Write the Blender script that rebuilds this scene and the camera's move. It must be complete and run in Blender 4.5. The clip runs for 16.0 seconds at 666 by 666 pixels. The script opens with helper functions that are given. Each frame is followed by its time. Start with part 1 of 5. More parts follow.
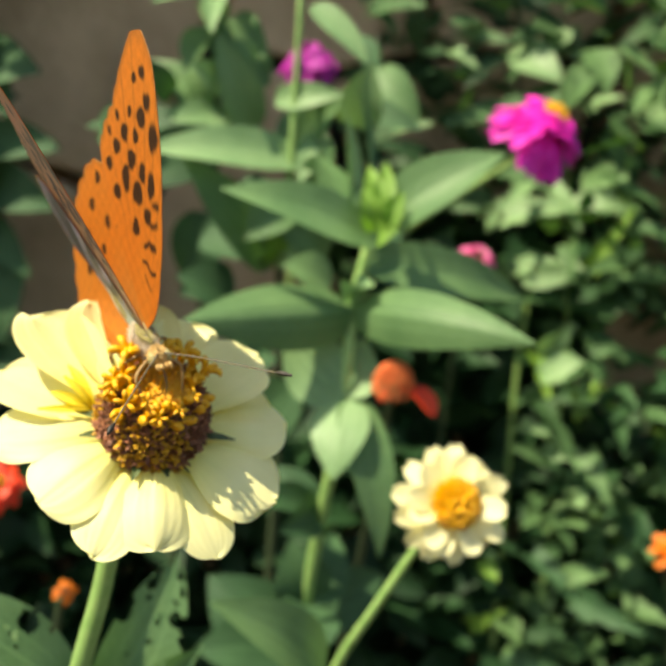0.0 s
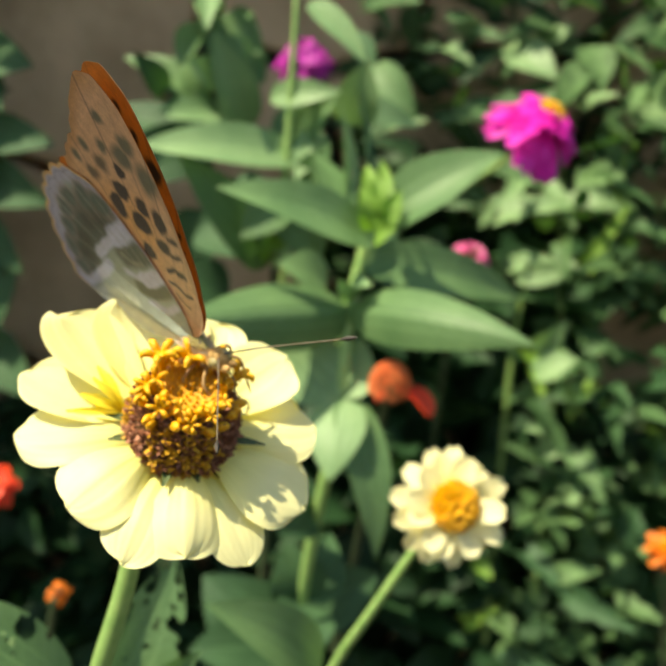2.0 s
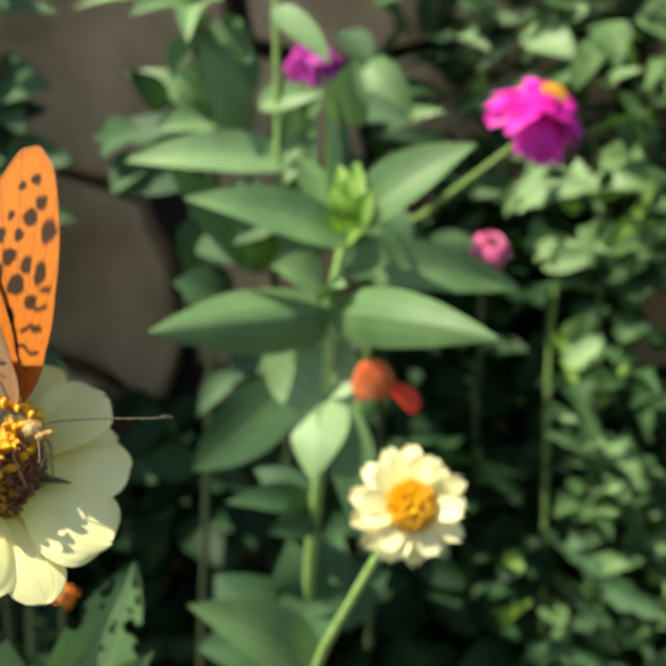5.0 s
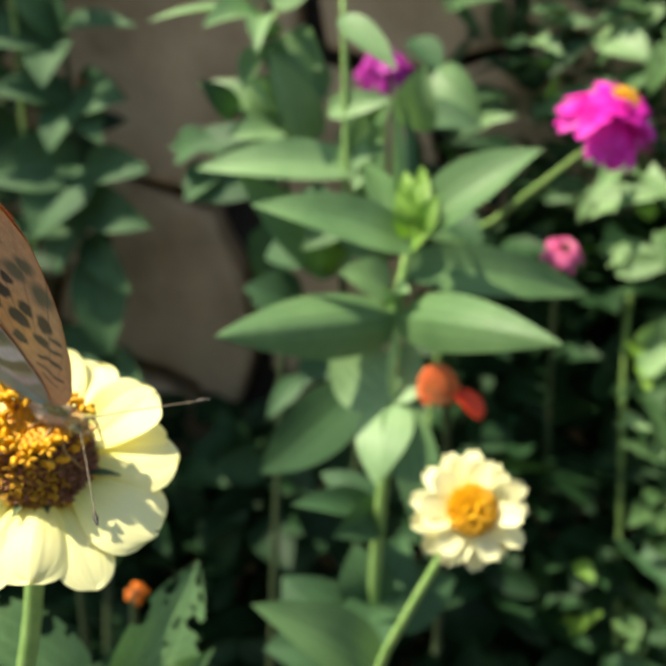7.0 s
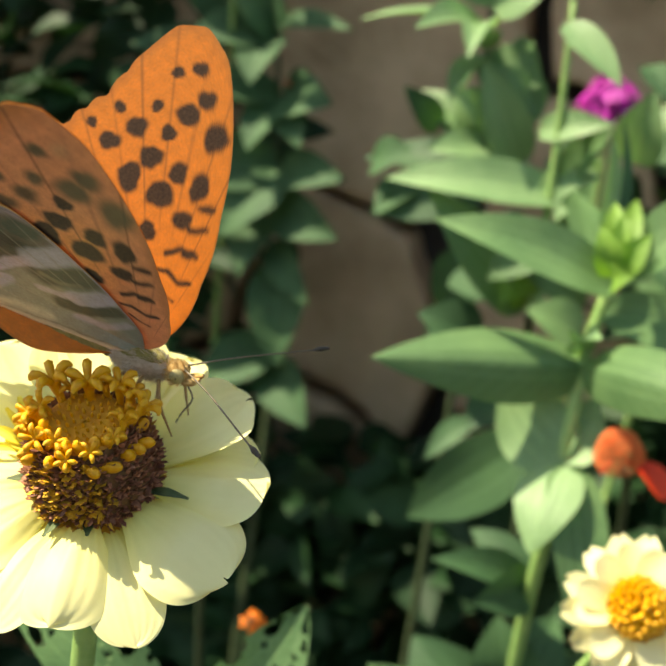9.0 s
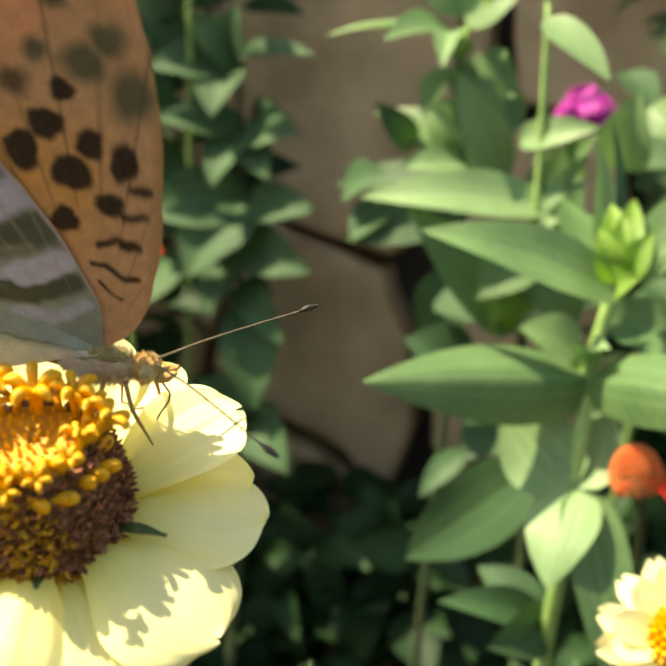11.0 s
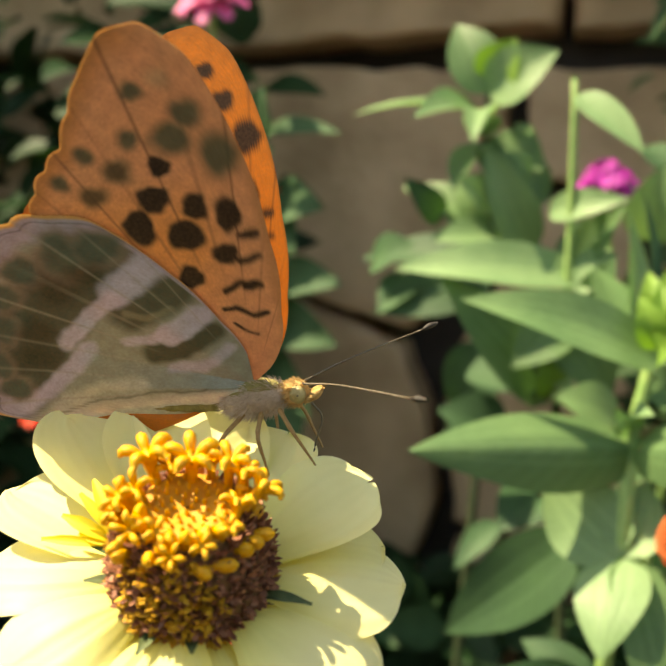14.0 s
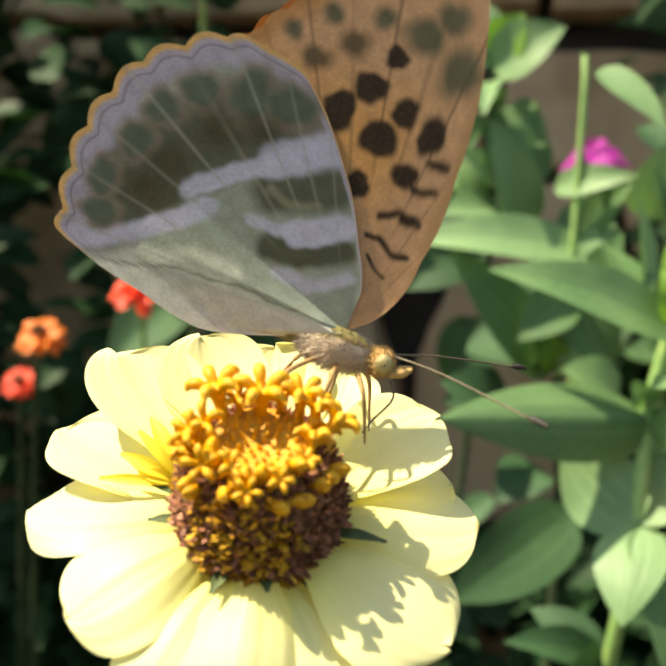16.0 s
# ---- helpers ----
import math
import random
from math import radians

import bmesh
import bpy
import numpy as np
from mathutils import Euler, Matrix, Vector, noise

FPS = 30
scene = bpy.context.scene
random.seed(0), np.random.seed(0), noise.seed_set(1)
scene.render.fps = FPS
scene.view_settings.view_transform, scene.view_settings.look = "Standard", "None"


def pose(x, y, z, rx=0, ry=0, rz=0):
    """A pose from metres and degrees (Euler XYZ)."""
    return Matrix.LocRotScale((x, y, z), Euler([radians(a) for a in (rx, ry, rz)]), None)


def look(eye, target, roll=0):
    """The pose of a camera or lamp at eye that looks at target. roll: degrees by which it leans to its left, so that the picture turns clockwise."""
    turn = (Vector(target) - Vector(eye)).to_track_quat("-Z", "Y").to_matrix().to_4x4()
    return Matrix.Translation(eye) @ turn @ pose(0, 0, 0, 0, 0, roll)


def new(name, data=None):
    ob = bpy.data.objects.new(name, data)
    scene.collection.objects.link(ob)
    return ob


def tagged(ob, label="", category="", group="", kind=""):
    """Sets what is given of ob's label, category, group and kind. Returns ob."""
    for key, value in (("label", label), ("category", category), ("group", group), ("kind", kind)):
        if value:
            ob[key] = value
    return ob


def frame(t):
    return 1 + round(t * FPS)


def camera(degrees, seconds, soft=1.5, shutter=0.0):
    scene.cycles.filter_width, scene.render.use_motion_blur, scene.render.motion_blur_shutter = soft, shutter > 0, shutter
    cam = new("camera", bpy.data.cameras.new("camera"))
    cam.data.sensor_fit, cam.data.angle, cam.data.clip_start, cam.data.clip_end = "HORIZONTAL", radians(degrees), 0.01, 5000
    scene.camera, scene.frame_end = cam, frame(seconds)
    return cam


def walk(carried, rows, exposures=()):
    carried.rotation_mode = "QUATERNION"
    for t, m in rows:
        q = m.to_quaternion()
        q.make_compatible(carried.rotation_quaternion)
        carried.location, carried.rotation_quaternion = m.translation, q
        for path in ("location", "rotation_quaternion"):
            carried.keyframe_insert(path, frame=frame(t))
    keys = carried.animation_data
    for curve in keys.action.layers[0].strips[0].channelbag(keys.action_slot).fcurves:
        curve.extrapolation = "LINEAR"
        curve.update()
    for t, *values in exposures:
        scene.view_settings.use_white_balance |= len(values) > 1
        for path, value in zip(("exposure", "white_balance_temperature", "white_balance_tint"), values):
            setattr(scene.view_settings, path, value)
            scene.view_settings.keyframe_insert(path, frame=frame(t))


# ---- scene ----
# ---- camera ----
cam = camera(37.74, 16.0, soft=1.8)
cam.data.dof.use_dof = True
cam.data.dof.focus_distance = 0.112
cam.data.dof.aperture_fstop = 30.0
walk(cam, [
    (0, look((-0.0205, -0.0112, 0.7068), (0.0689, 0.9491, 0.4423), 3.67)),
    (0.5, look((-0.0213, -0.0110, 0.7062), (0.0613, 0.9487, 0.4377), 3.51)),
    (1, look((-0.0218, -0.0082, 0.7061), (0.0724, 0.9482, 0.4297), 4.02)),
    (1.5, look((-0.0221, -0.0089, 0.7070), (0.0780, 0.9476, 0.4330), 3.79)),
    (2, look((-0.0229, -0.0087, 0.7083), (0.0786, 0.9485, 0.4372), 3.99)),
    (2.5, look((-0.0202, -0.0092, 0.7104), (0.0844, 0.9492, 0.4446), 3.75)),
    (3, look((-0.0140, -0.0090, 0.7188), (0.0869, 0.9537, 0.4678), 3.01)),
    (5.5, look((0.0187, -0.0141, 0.7124), (-0.0382, 0.9423, 0.4260), -1.51)),
    (6, look((0.0180, -0.0173, 0.7147), (-0.0754, 0.9387, 0.4365), -1.99)),
    (6.5, look((0.0197, -0.0174, 0.7164), (-0.0776, 0.9405, 0.4464), -1.95)),
    (7, look((0.0212, -0.0140, 0.7130), (-0.0725, 0.9429, 0.4382), -1.72)),
    (7.5, look((0.0164, -0.0093, 0.7112), (-0.0805, 0.9453, 0.4297), -1.57)),
    (8, look((0.0086, 0.0027, 0.7076), (-0.1482, 0.9513, 0.4326), 3.52)),
    (8.5, look((0.0218, 0.0133, 0.7025), (-0.2437, 0.9415, 0.4420), 3.78)),
    (9, look((0.0237, 0.0156, 0.7022), (-0.2657, 0.9420, 0.4613), 3.65)),
    (11.5, look((0.0135, 0.0345, 0.6889), (-0.2479, 0.9823, 0.5062), 0.52)),
    (12, look((0.0134, 0.0336, 0.6884), (-0.2472, 0.9820, 0.5076), 0.80)),
    (12.5, look((0.0138, 0.0340, 0.6863), (-0.2444, 0.9843, 0.5125), 1.26)),
    (13, look((0.0137, 0.0372, 0.6856), (-0.2408, 0.9905, 0.5230), 0.79)),
    (13.5, look((0.0076, 0.0355, 0.6830), (-0.2400, 0.9934, 0.5376), 0.83)),
    (14, look((0.0056, 0.0280, 0.6889), (-0.2652, 0.9844, 0.5801), 0.32)),
    (14.5, look((0.0013, 0.0278, 0.6916), (-0.2480, 0.9900, 0.5822), -0.86)),
    (15, look((-0.0007, 0.0276, 0.6915), (-0.2394, 0.9921, 0.5784), -0.61)),
    (15.5, look((-0.0139, 0.0319, 0.6802), (-0.2271, 1.0040, 0.5827), 1.27)),
    (16, look((-0.0177, 0.0238, 0.6848), (-0.2179, 0.9953, 0.5582), 1.79)),
], ((0, 1.00, 8300, 2), (3, 0.98, 8300, 2), (5.5, 1.02, 7700, 2), (8, 1.10, 7800, 2), (9, 1.24, 8500, 3), (11.5, 1.40, 9700, 4), (12.5, 1.38, 10200, 6), (13.5, 1.32, 10500, 6), (14.5, 1.36, 9100, 5), (15.5, 1.12, 8100, 4), (16, 1.18, 8400, 4)))

# ---- light ----
SUN_TO = Vector((-0.48, -0.14, 0.86)).normalized()
world = bpy.data.worlds.new("sky")
scene.world = world
world.use_nodes = True
wn = world.node_tree
sky = wn.nodes.new("ShaderNodeTexSky")
sky.sky_type = "NISHITA"
sky.sun_disc = False
sky.sun_elevation = math.asin(SUN_TO.z)
sky.sun_rotation = math.atan2(SUN_TO.x, SUN_TO.y)
wn.links.new(sky.outputs[0], wn.nodes["Background"].inputs[0])
wn.nodes["Background"].inputs[1].default_value = 0.12
sun_data = bpy.data.lights.new("sun", "SUN")
sun_data.energy, sun_data.angle, sun_data.color = 4.5, radians(0.5), (1.0, 0.95, 0.87)
sun = new("sun", sun_data)
sun.matrix_world = look(SUN_TO * 5, (0, 0, 0))


# ---- materials ----
def nodes_of(name):
    m = bpy.data.materials.new(name)
    m.use_nodes = True
    return m, m.node_tree.nodes, m.node_tree.links, m.node_tree.nodes["Principled BSDF"]


def mixed(n, l, fac, a, b):
    x = n.new("ShaderNodeMix")
    x.data_type = "RGBA"
    for sock, v in ((x.inputs["Factor"], fac), (x.inputs["A"], a), (x.inputs["B"], b)):
        if isinstance(v, (tuple, list)):
            sock.default_value = (*v, 1)
        elif isinstance(v, float):
            sock.default_value = v
        else:
            l.new(v, sock)
    return x.outputs["Result"]


def ramp(n, l, src, lo, hi):
    r = n.new("ShaderNodeMapRange")
    r.inputs["From Min"].default_value, r.inputs["From Max"].default_value = lo, hi
    l.new(src, r.inputs["Value"])
    return r.outputs["Result"]


def noise_of(n, l, scale, detail=4.0, coord=None):
    x = n.new("ShaderNodeTexNoise")
    x.inputs["Scale"].default_value, x.inputs["Detail"].default_value = scale, detail
    l.new(coord or n.new("ShaderNodeTexCoord").outputs["Object"], x.inputs["Vector"])
    return x.outputs["Fac"]


def math_of(n, l, op, a, b=0.0):
    x = n.new("ShaderNodeMath")
    x.operation = op
    for sock, v in zip(x.inputs, (a, b)):
        if isinstance(v, (int, float)):
            sock.default_value = v
        else:
            l.new(v, sock)
    return x.outputs[0]


def bump(n, l, bsdf, height, strength, dist=0.0005):
    b = n.new("ShaderNodeBump")
    b.inputs["Strength"].default_value, b.inputs["Distance"].default_value = strength, dist
    l.new(height, b.inputs["Height"])
    l.new(b.outputs[0], bsdf.inputs["Normal"])
    return b.outputs[0]


def thin(n, l, bsdf, colour, amount, gain=1.0, normal=None):
    """Lets light through a thin sheet, such as a leaf or a wing."""
    t = n.new("ShaderNodeBsdfTranslucent")
    if gain != 1.0:
        g = n.new("ShaderNodeMix")
        g.data_type, g.blend_type = "RGBA", "MULTIPLY"
        g.inputs["Factor"].default_value = 1.0
        l.new(colour, g.inputs["A"])
        g.inputs["B"].default_value = (*gain, 1)
        colour = g.outputs["Result"]
    l.new(colour, t.inputs["Color"])
    if normal:
        l.new(normal, t.inputs["Normal"])
    m = n.new("ShaderNodeMixShader")
    m.inputs[0].default_value = amount
    l.new(bsdf.outputs[0], m.inputs[1])
    l.new(t.outputs[0], m.inputs[2])
    out = next(x for x in n if x.type == "OUTPUT_MATERIAL")
    l.new(m.outputs[0], out.inputs["Surface"])


def leaf_material(name, dark, light, rough=0.45, through_amount=0.3, vein=0.35):
    m, n, l, p = nodes_of(name)
    uv = n.new("ShaderNodeUVMap")
    sep = n.new("ShaderNodeSeparateXYZ")
    l.new(uv.outputs[0], sep.inputs[0])
    across = math_of(n, l, "ABSOLUTE", sep.outputs[0])
    rib = ramp(n, l, across, 0.06, 0.0)
    side = ramp(n, l, math_of(n, l, "ABSOLUTE", math_of(n, l, "SUBTRACT", across, 0.42)), 0.05, 0.0)
    wave = math_of(n, l, "SINE", math_of(n, l, "MULTIPLY", math_of(n, l, "SUBTRACT", sep.outputs[1], math_of(n, l, "MULTIPLY", across, 0.22)), 75.0))
    fine = ramp(n, l, wave, 0.75, 1.0)
    veins = math_of(n, l, "MAXIMUM", math_of(n, l, "MAXIMUM", rib, math_of(n, l, "MULTIPLY", side, 0.7)), math_of(n, l, "MULTIPLY", fine, 0.3))
    big = noise_of(n, l, 60.0)
    small = noise_of(n, l, 900.0, 6.0)
    info = n.new("ShaderNodeObjectInfo")
    col = mixed(n, l, ramp(n, l, big, 0.3, 0.7), dark, light)
    col = mixed(n, l, math_of(n, l, "MULTIPLY", ramp(n, l, small, 0.45, 0.8), 0.35), col, tuple(0.6 * c for c in dark))
    col = mixed(n, l, math_of(n, l, "MULTIPLY", info.outputs["Random"], 0.35), col, tuple(0.65 * c for c in dark))
    col = mixed(n, l, math_of(n, l, "MULTIPLY", veins, vein), col, tuple(min(1, 1.6 * c + 0.04) for c in light))
    l.new(col, p.inputs["Base Color"])
    p.inputs["Roughness"].default_value, p.inputs["Specular IOR Level"].default_value = rough + 0.04, 0.42
    h = math_of(n, l, "ADD", math_of(n, l, "MULTIPLY", veins, -1.0), math_of(n, l, "MULTIPLY", small, 0.8))
    bump(n, l, p, h, 0.5, 0.0003)
    thin(n, l, p, col, through_amount, (1.15, 1.35, 0.7))
    return m


def plain(name, a, b, scale, rough=0.6, metal=0.0, bump_strength=0.3, bump_scale=None, dist=0.0005, island=0.0):
    m, n, l, p = nodes_of(name)
    f = noise_of(n, l, scale, 6.0)
    col = mixed(n, l, ramp(n, l, f, 0.3, 0.7), a, b)
    if island:
        g = n.new("ShaderNodeNewGeometry")
        col = mixed(n, l, math_of(n, l, "MULTIPLY", g.outputs["Random Per Island"], island), col, tuple(0.35 * c for c in a))
    l.new(col, p.inputs["Base Color"])
    p.inputs["Roughness"].default_value, p.inputs["Metallic"].default_value = rough, metal
    bump(n, l, p, noise_of(n, l, bump_scale or scale * 6, 6.0), bump_strength, dist)
    return m


def petal_material(name, base, tip, through_amount=0.3, gain=(1.2, 1.15, 0.9), rough=0.55):
    m, n, l, p = nodes_of(name)
    uv = n.new("ShaderNodeUVMap")
    sep = n.new("ShaderNodeSeparateXYZ")
    l.new(uv.outputs[0], sep.inputs[0])
    col = mixed(n, l, ramp(n, l, sep.outputs[1], 0.05, 0.6), base, tip)
    lines = math_of(n, l, "SINE", math_of(n, l, "MULTIPLY", sep.outputs[0], 26.0))
    mott = noise_of(n, l, 260.0)
    col = mixed(n, l, math_of(n, l, "MULTIPLY", ramp(n, l, math_of(n, l, "ADD", mott, math_of(n, l, "MULTIPLY", lines, 0.05)), 0.45, 0.75), 0.14), col, tuple(0.8 * c for c in base))
    l.new(col, p.inputs["Base Color"])
    p.inputs["Roughness"].default_value = rough
    bump(n, l, p, math_of(n, l, "ADD", math_of(n, l, "MULTIPLY", lines, 0.5), noise_of(n, l, 1500.0)), 0.16, 0.0002)
    thin(n, l, p, col, through_amount, gain)
    return m


def island_leaf(name, dark, light, through_amount=0.3):
    m, n, l, p = nodes_of(name)
    g = n.new("ShaderNodeNewGeometry")
    col = mixed(n, l, g.outputs["Random Per Island"], dark, light)
    col = mixed(n, l, math_of(n, l, "MULTIPLY", ramp(n, l, noise_of(n, l, 220.0), 0.4, 0.7), 0.5), col, tuple(0.5 * c for c in dark))
    l.new(col, p.inputs["Base Color"])
    p.inputs["Roughness"].default_value, p.inputs["Specular IOR Level"].default_value = 0.6, 0.25
    bump(n, l, p, noise_of(n, l, 700.0, 5.0), 0.4, 0.0004)
    thin(n, l, p, col, through_amount, (1.4, 1.5, 0.6))
    return m


def wing_material(name, through_amount, rough=0.5, gain=(1.5, 1.0, 0.5), sheen=0.0):
    """Wing scales: the pattern is a colour laid on the wing's own grid, with fine rows of scales over it."""
    m, n, l, p = nodes_of(name)
    a = n.new("ShaderNodeVertexColor")
    a.layer_name = "pattern"
    f = noise_of(n, l, 2600.0, 5.0)
    col = mixed(n, l, math_of(n, l, "MULTIPLY", ramp(n, l, f, 0.35, 0.75), 0.22), a.outputs[0], (0.20, 0.12, 0.06))
    l.new(col, p.inputs["Base Color"])
    p.inputs["Roughness"].default_value, p.inputs["Specular IOR Level"].default_value = rough, 0.18
    p.inputs["Sheen Weight"].default_value, p.inputs["Sheen Roughness"].default_value = sheen, 0.45
    bump(n, l, p, f, 0.35, 0.0001)
    thin(n, l, p, col, through_amount, gain)
    return m


M_LEAF = leaf_material("zinnia_leaf", (0.095, 0.195, 0.078), (0.17, 0.30, 0.125))
# paler copy of the leaf colour, sunlight painted in for leaves in the sun
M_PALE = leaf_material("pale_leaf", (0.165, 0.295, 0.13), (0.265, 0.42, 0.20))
# two darker copies of the leaf colour, shade painted in for lower and back leaves
M_DARK = leaf_material("deeply_shaded_leaf", (0.025, 0.075, 0.03), (0.05, 0.13, 0.05), 0.6, 0.2)
M_SHADE_LEAF = leaf_material("shaded_leaf", (0.034, 0.092, 0.038), (0.060, 0.145, 0.055), 0.68, 0.2)
M_YOUNG = leaf_material("young_leaf", (0.14, 0.29, 0.04), (0.24, 0.42, 0.07), 0.5, 0.35)
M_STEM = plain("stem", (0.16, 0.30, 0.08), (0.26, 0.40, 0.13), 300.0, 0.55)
# darker copy of the stem colour, the bed's shade painted in
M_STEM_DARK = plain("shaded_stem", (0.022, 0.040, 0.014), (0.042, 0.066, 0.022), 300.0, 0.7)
M_CREAM = petal_material("cream_petal", (0.83, 0.78, 0.22), (0.89, 0.85, 0.44), 0.3)
M_CREAM_PALE = petal_material("pale_cream_petal", (0.88, 0.77, 0.28), (0.90, 0.86, 0.52), 0.3)
M_MAGENTA = petal_material("magenta_petal", (0.62, 0.01, 0.36), (0.82, 0.02, 0.52), 0.3, (1.2, 0.7, 1.1))
M_PURPLE = petal_material("purple_petal", (0.33, 0.012, 0.25), (0.48, 0.022, 0.38), 0.25, (1.2, 0.7, 1.1))
M_PINK = petal_material("pink_petal", (0.58, 0.06, 0.24), (0.72, 0.14, 0.36), 0.25, (1.2, 0.8, 0.9))
M_RED = petal_material("red_petal", (0.66, 0.025, 0.008), (0.80, 0.055, 0.014), 0.25, (1.3, 0.7, 0.6))
M_ORANGE = petal_material("orange_petal", (0.66, 0.11, 0.006), (0.76, 0.19, 0.012), 0.25, (1.3, 0.9, 0.5))
M_PALE_CORAL = petal_material("coral_petal", (0.80, 0.40, 0.34), (0.85, 0.62, 0.55), 0.25)
M_LATE = petal_material("late_yellow", (0.80, 0.62, 0.03), (0.86, 0.72, 0.08), 0.3)
M_FLORET = plain("yellow_floret", (0.66, 0.29, 0.006), (0.80, 0.43, 0.010), 900.0, 0.5)
M_BRACT = plain("disc_bract", (0.28, 0.085, 0.045), (0.56, 0.26, 0.13), 1500.0, 0.6, island=0.85)
M_BRACT_Y = plain("disc_fringe", (0.60, 0.30, 0.015), (0.74, 0.42, 0.03), 1500.0, 0.6, island=0.6)
M_GOLD = plain("disc_gold", (0.46, 0.19, 0.012), (0.66, 0.33, 0.02), 500.0, 0.6)
M_CORE = plain("disc_core", (0.07, 0.03, 0.012), (0.20, 0.09, 0.02), 900.0, 0.7)
M_RED_CORE = plain("red_core", (0.74, 0.17, 0.06), (0.84, 0.28, 0.10), 900.0, 0.7)
M_SEPAL = plain("sepal", (0.04, 0.07, 0.02), (0.11, 0.14, 0.045), 600.0, 0.6)
M_STONE = plain("wall_stone", (0.37, 0.255, 0.15), (0.66, 0.475, 0.305), 24.0, 0.85, 0.0, 0.7, 170.0, 0.002)
M_JOINT = plain("wall_joint", (0.03, 0.026, 0.024), (0.06, 0.05, 0.045), 40.0, 0.95)
M_SOIL = plain("soil", (0.035, 0.026, 0.018), (0.07, 0.05, 0.035), 30.0, 0.95, 0.0, 0.8, 120.0, 0.01)
# bed leaves in three tones: sun, half shade and deep shade painted in
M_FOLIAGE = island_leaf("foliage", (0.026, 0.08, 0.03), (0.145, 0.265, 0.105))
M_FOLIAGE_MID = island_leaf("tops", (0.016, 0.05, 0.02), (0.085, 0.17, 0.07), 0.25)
M_FOLIAGE_SHADED = island_leaf("undergrowth", (0.009, 0.034, 0.012), (0.024, 0.074, 0.025), 0.15)
M_WING_UP = wing_material("wing_upper", 0.28, 0.5, (1.35, 1.0, 0.5))
M_WING_DOWN = wing_material("wing_under", 0.25, 0.45, (1.14, 1.02, 0.72), 0.15)
M_FUR = plain("fur", (0.50, 0.39, 0.28), (0.66, 0.54, 0.41), 1800.0, 0.9, 0.0, 0.8, 5000.0)
M_FUR_TOP = plain("fur_top", (0.20, 0.17, 0.05), (0.34, 0.28, 0.10), 1800.0, 0.9, 0.0, 0.8, 5000.0)
M_FACE = plain("face_scales", (0.50, 0.27, 0.07), (0.66, 0.44, 0.18), 2500.0, 0.8, 0.0, 0.8, 6000.0)
M_EYE = plain("eye", (0.34, 0.28, 0.12), (0.46, 0.38, 0.17), 3000.0, 0.25)
M_LIMB = plain("limb", (0.30, 0.17, 0.06), (0.42, 0.26, 0.10), 2000.0, 0.6)
M_FEELER = plain("feeler", (0.09, 0.07, 0.045), (0.18, 0.14, 0.09), 2000.0, 0.5)
M_CLUB = plain("club", (0.015, 0.012, 0.01), (0.04, 0.03, 0.02), 2000.0, 0.5)


# ---- building helpers ----
def link_mesh(name, verts, faces, material, parent=None, label="", uv=None, smooth=True, pattern=None):
    me = bpy.data.meshes.new(name)
    me.from_pydata([tuple(v) for v in verts], [], faces)
    if uv is not None:
        lay = me.uv_layers.new(name="UVMap")
        for lp in me.loops:
            lay.data[lp.index].uv = uv[lp.vertex_index]
    if pattern is not None:
        ca = me.color_attributes.new("pattern", "FLOAT_COLOR", "POINT")
        ca.data.foreach_set("color", np.asarray(pattern, dtype=np.float32).ravel())
    me.materials.append(material)
    if smooth:
        me.polygons.foreach_set("use_smooth", [True] * len(me.polygons))
    me.update()
    ob = new(name, me)
    if parent is not None:
        ob.parent = parent
    if label:
        tagged(ob, label)
    return ob


def share(name, me, m, parent, label=""):
    ob = new(name, me)
    ob.parent = parent
    ob.matrix_basis = m
    if label:
        tagged(ob, label)
    return ob


def grid_faces(rows, cols, closed=False, start=0):
    out = []
    for i in range(rows - 1):
        for j in range(cols - (0 if closed else 1)):
            k = (j + 1) % cols
            out.append((start + i * cols + j, start + i * cols + k, start + (i + 1) * cols + k, start + (i + 1) * cols + j))
    return out


def curve_points(pts, count):
    """Points along a smooth curve through pts."""
    pts = [Vector(p) for p in pts]
    ext = [2 * pts[0] - pts[1], *pts, 2 * pts[-1] - pts[-2]]
    out = []
    for k in range(count):
        s = k / (count - 1) * (len(pts) - 1)
        i = min(int(s), len(pts) - 2)
        u = s - i
        a, b, c, d = ext[i : i + 4]
        out.append(0.5 * (2 * b + (c - a) * u + (2 * a - 5 * b + 4 * c - d) * u * u + (3 * b - a - 3 * c + d) * u ** 3))
    return out


def tube_data(pts, radii, count=16, sides=8, start=0):
    line = curve_points(pts, count)
    verts, ref = [], Vector((0.31, 0.22, 0.93))
    for k, p in enumerate(line):
        d = (line[min(k + 1, count - 1)] - line[max(k - 1, 0)]).normalized()
        s = d.cross(ref).normalized() if abs(d.dot(ref)) < 0.98 else d.orthogonal().normalized()
        t = s.cross(d)
        r = np.interp(k / (count - 1), np.linspace(0, 1, len(radii)), radii)
        for j in range(sides):
            a = 2 * math.pi * j / sides
            verts.append(p + (s * math.cos(a) + t * math.sin(a)) * r)
    faces = grid_faces(count, sides, True, start)
    faces += [tuple(start + j for j in range(sides)), tuple(start + (count - 1) * sides + j for j in reversed(range(sides)))]
    return verts, faces


def tube(name, pts, radii, material, parent=None, label="", count=16, sides=8):
    v, f = tube_data(pts, radii, count, sides)
    return link_mesh(name, v, f, material, parent, label)


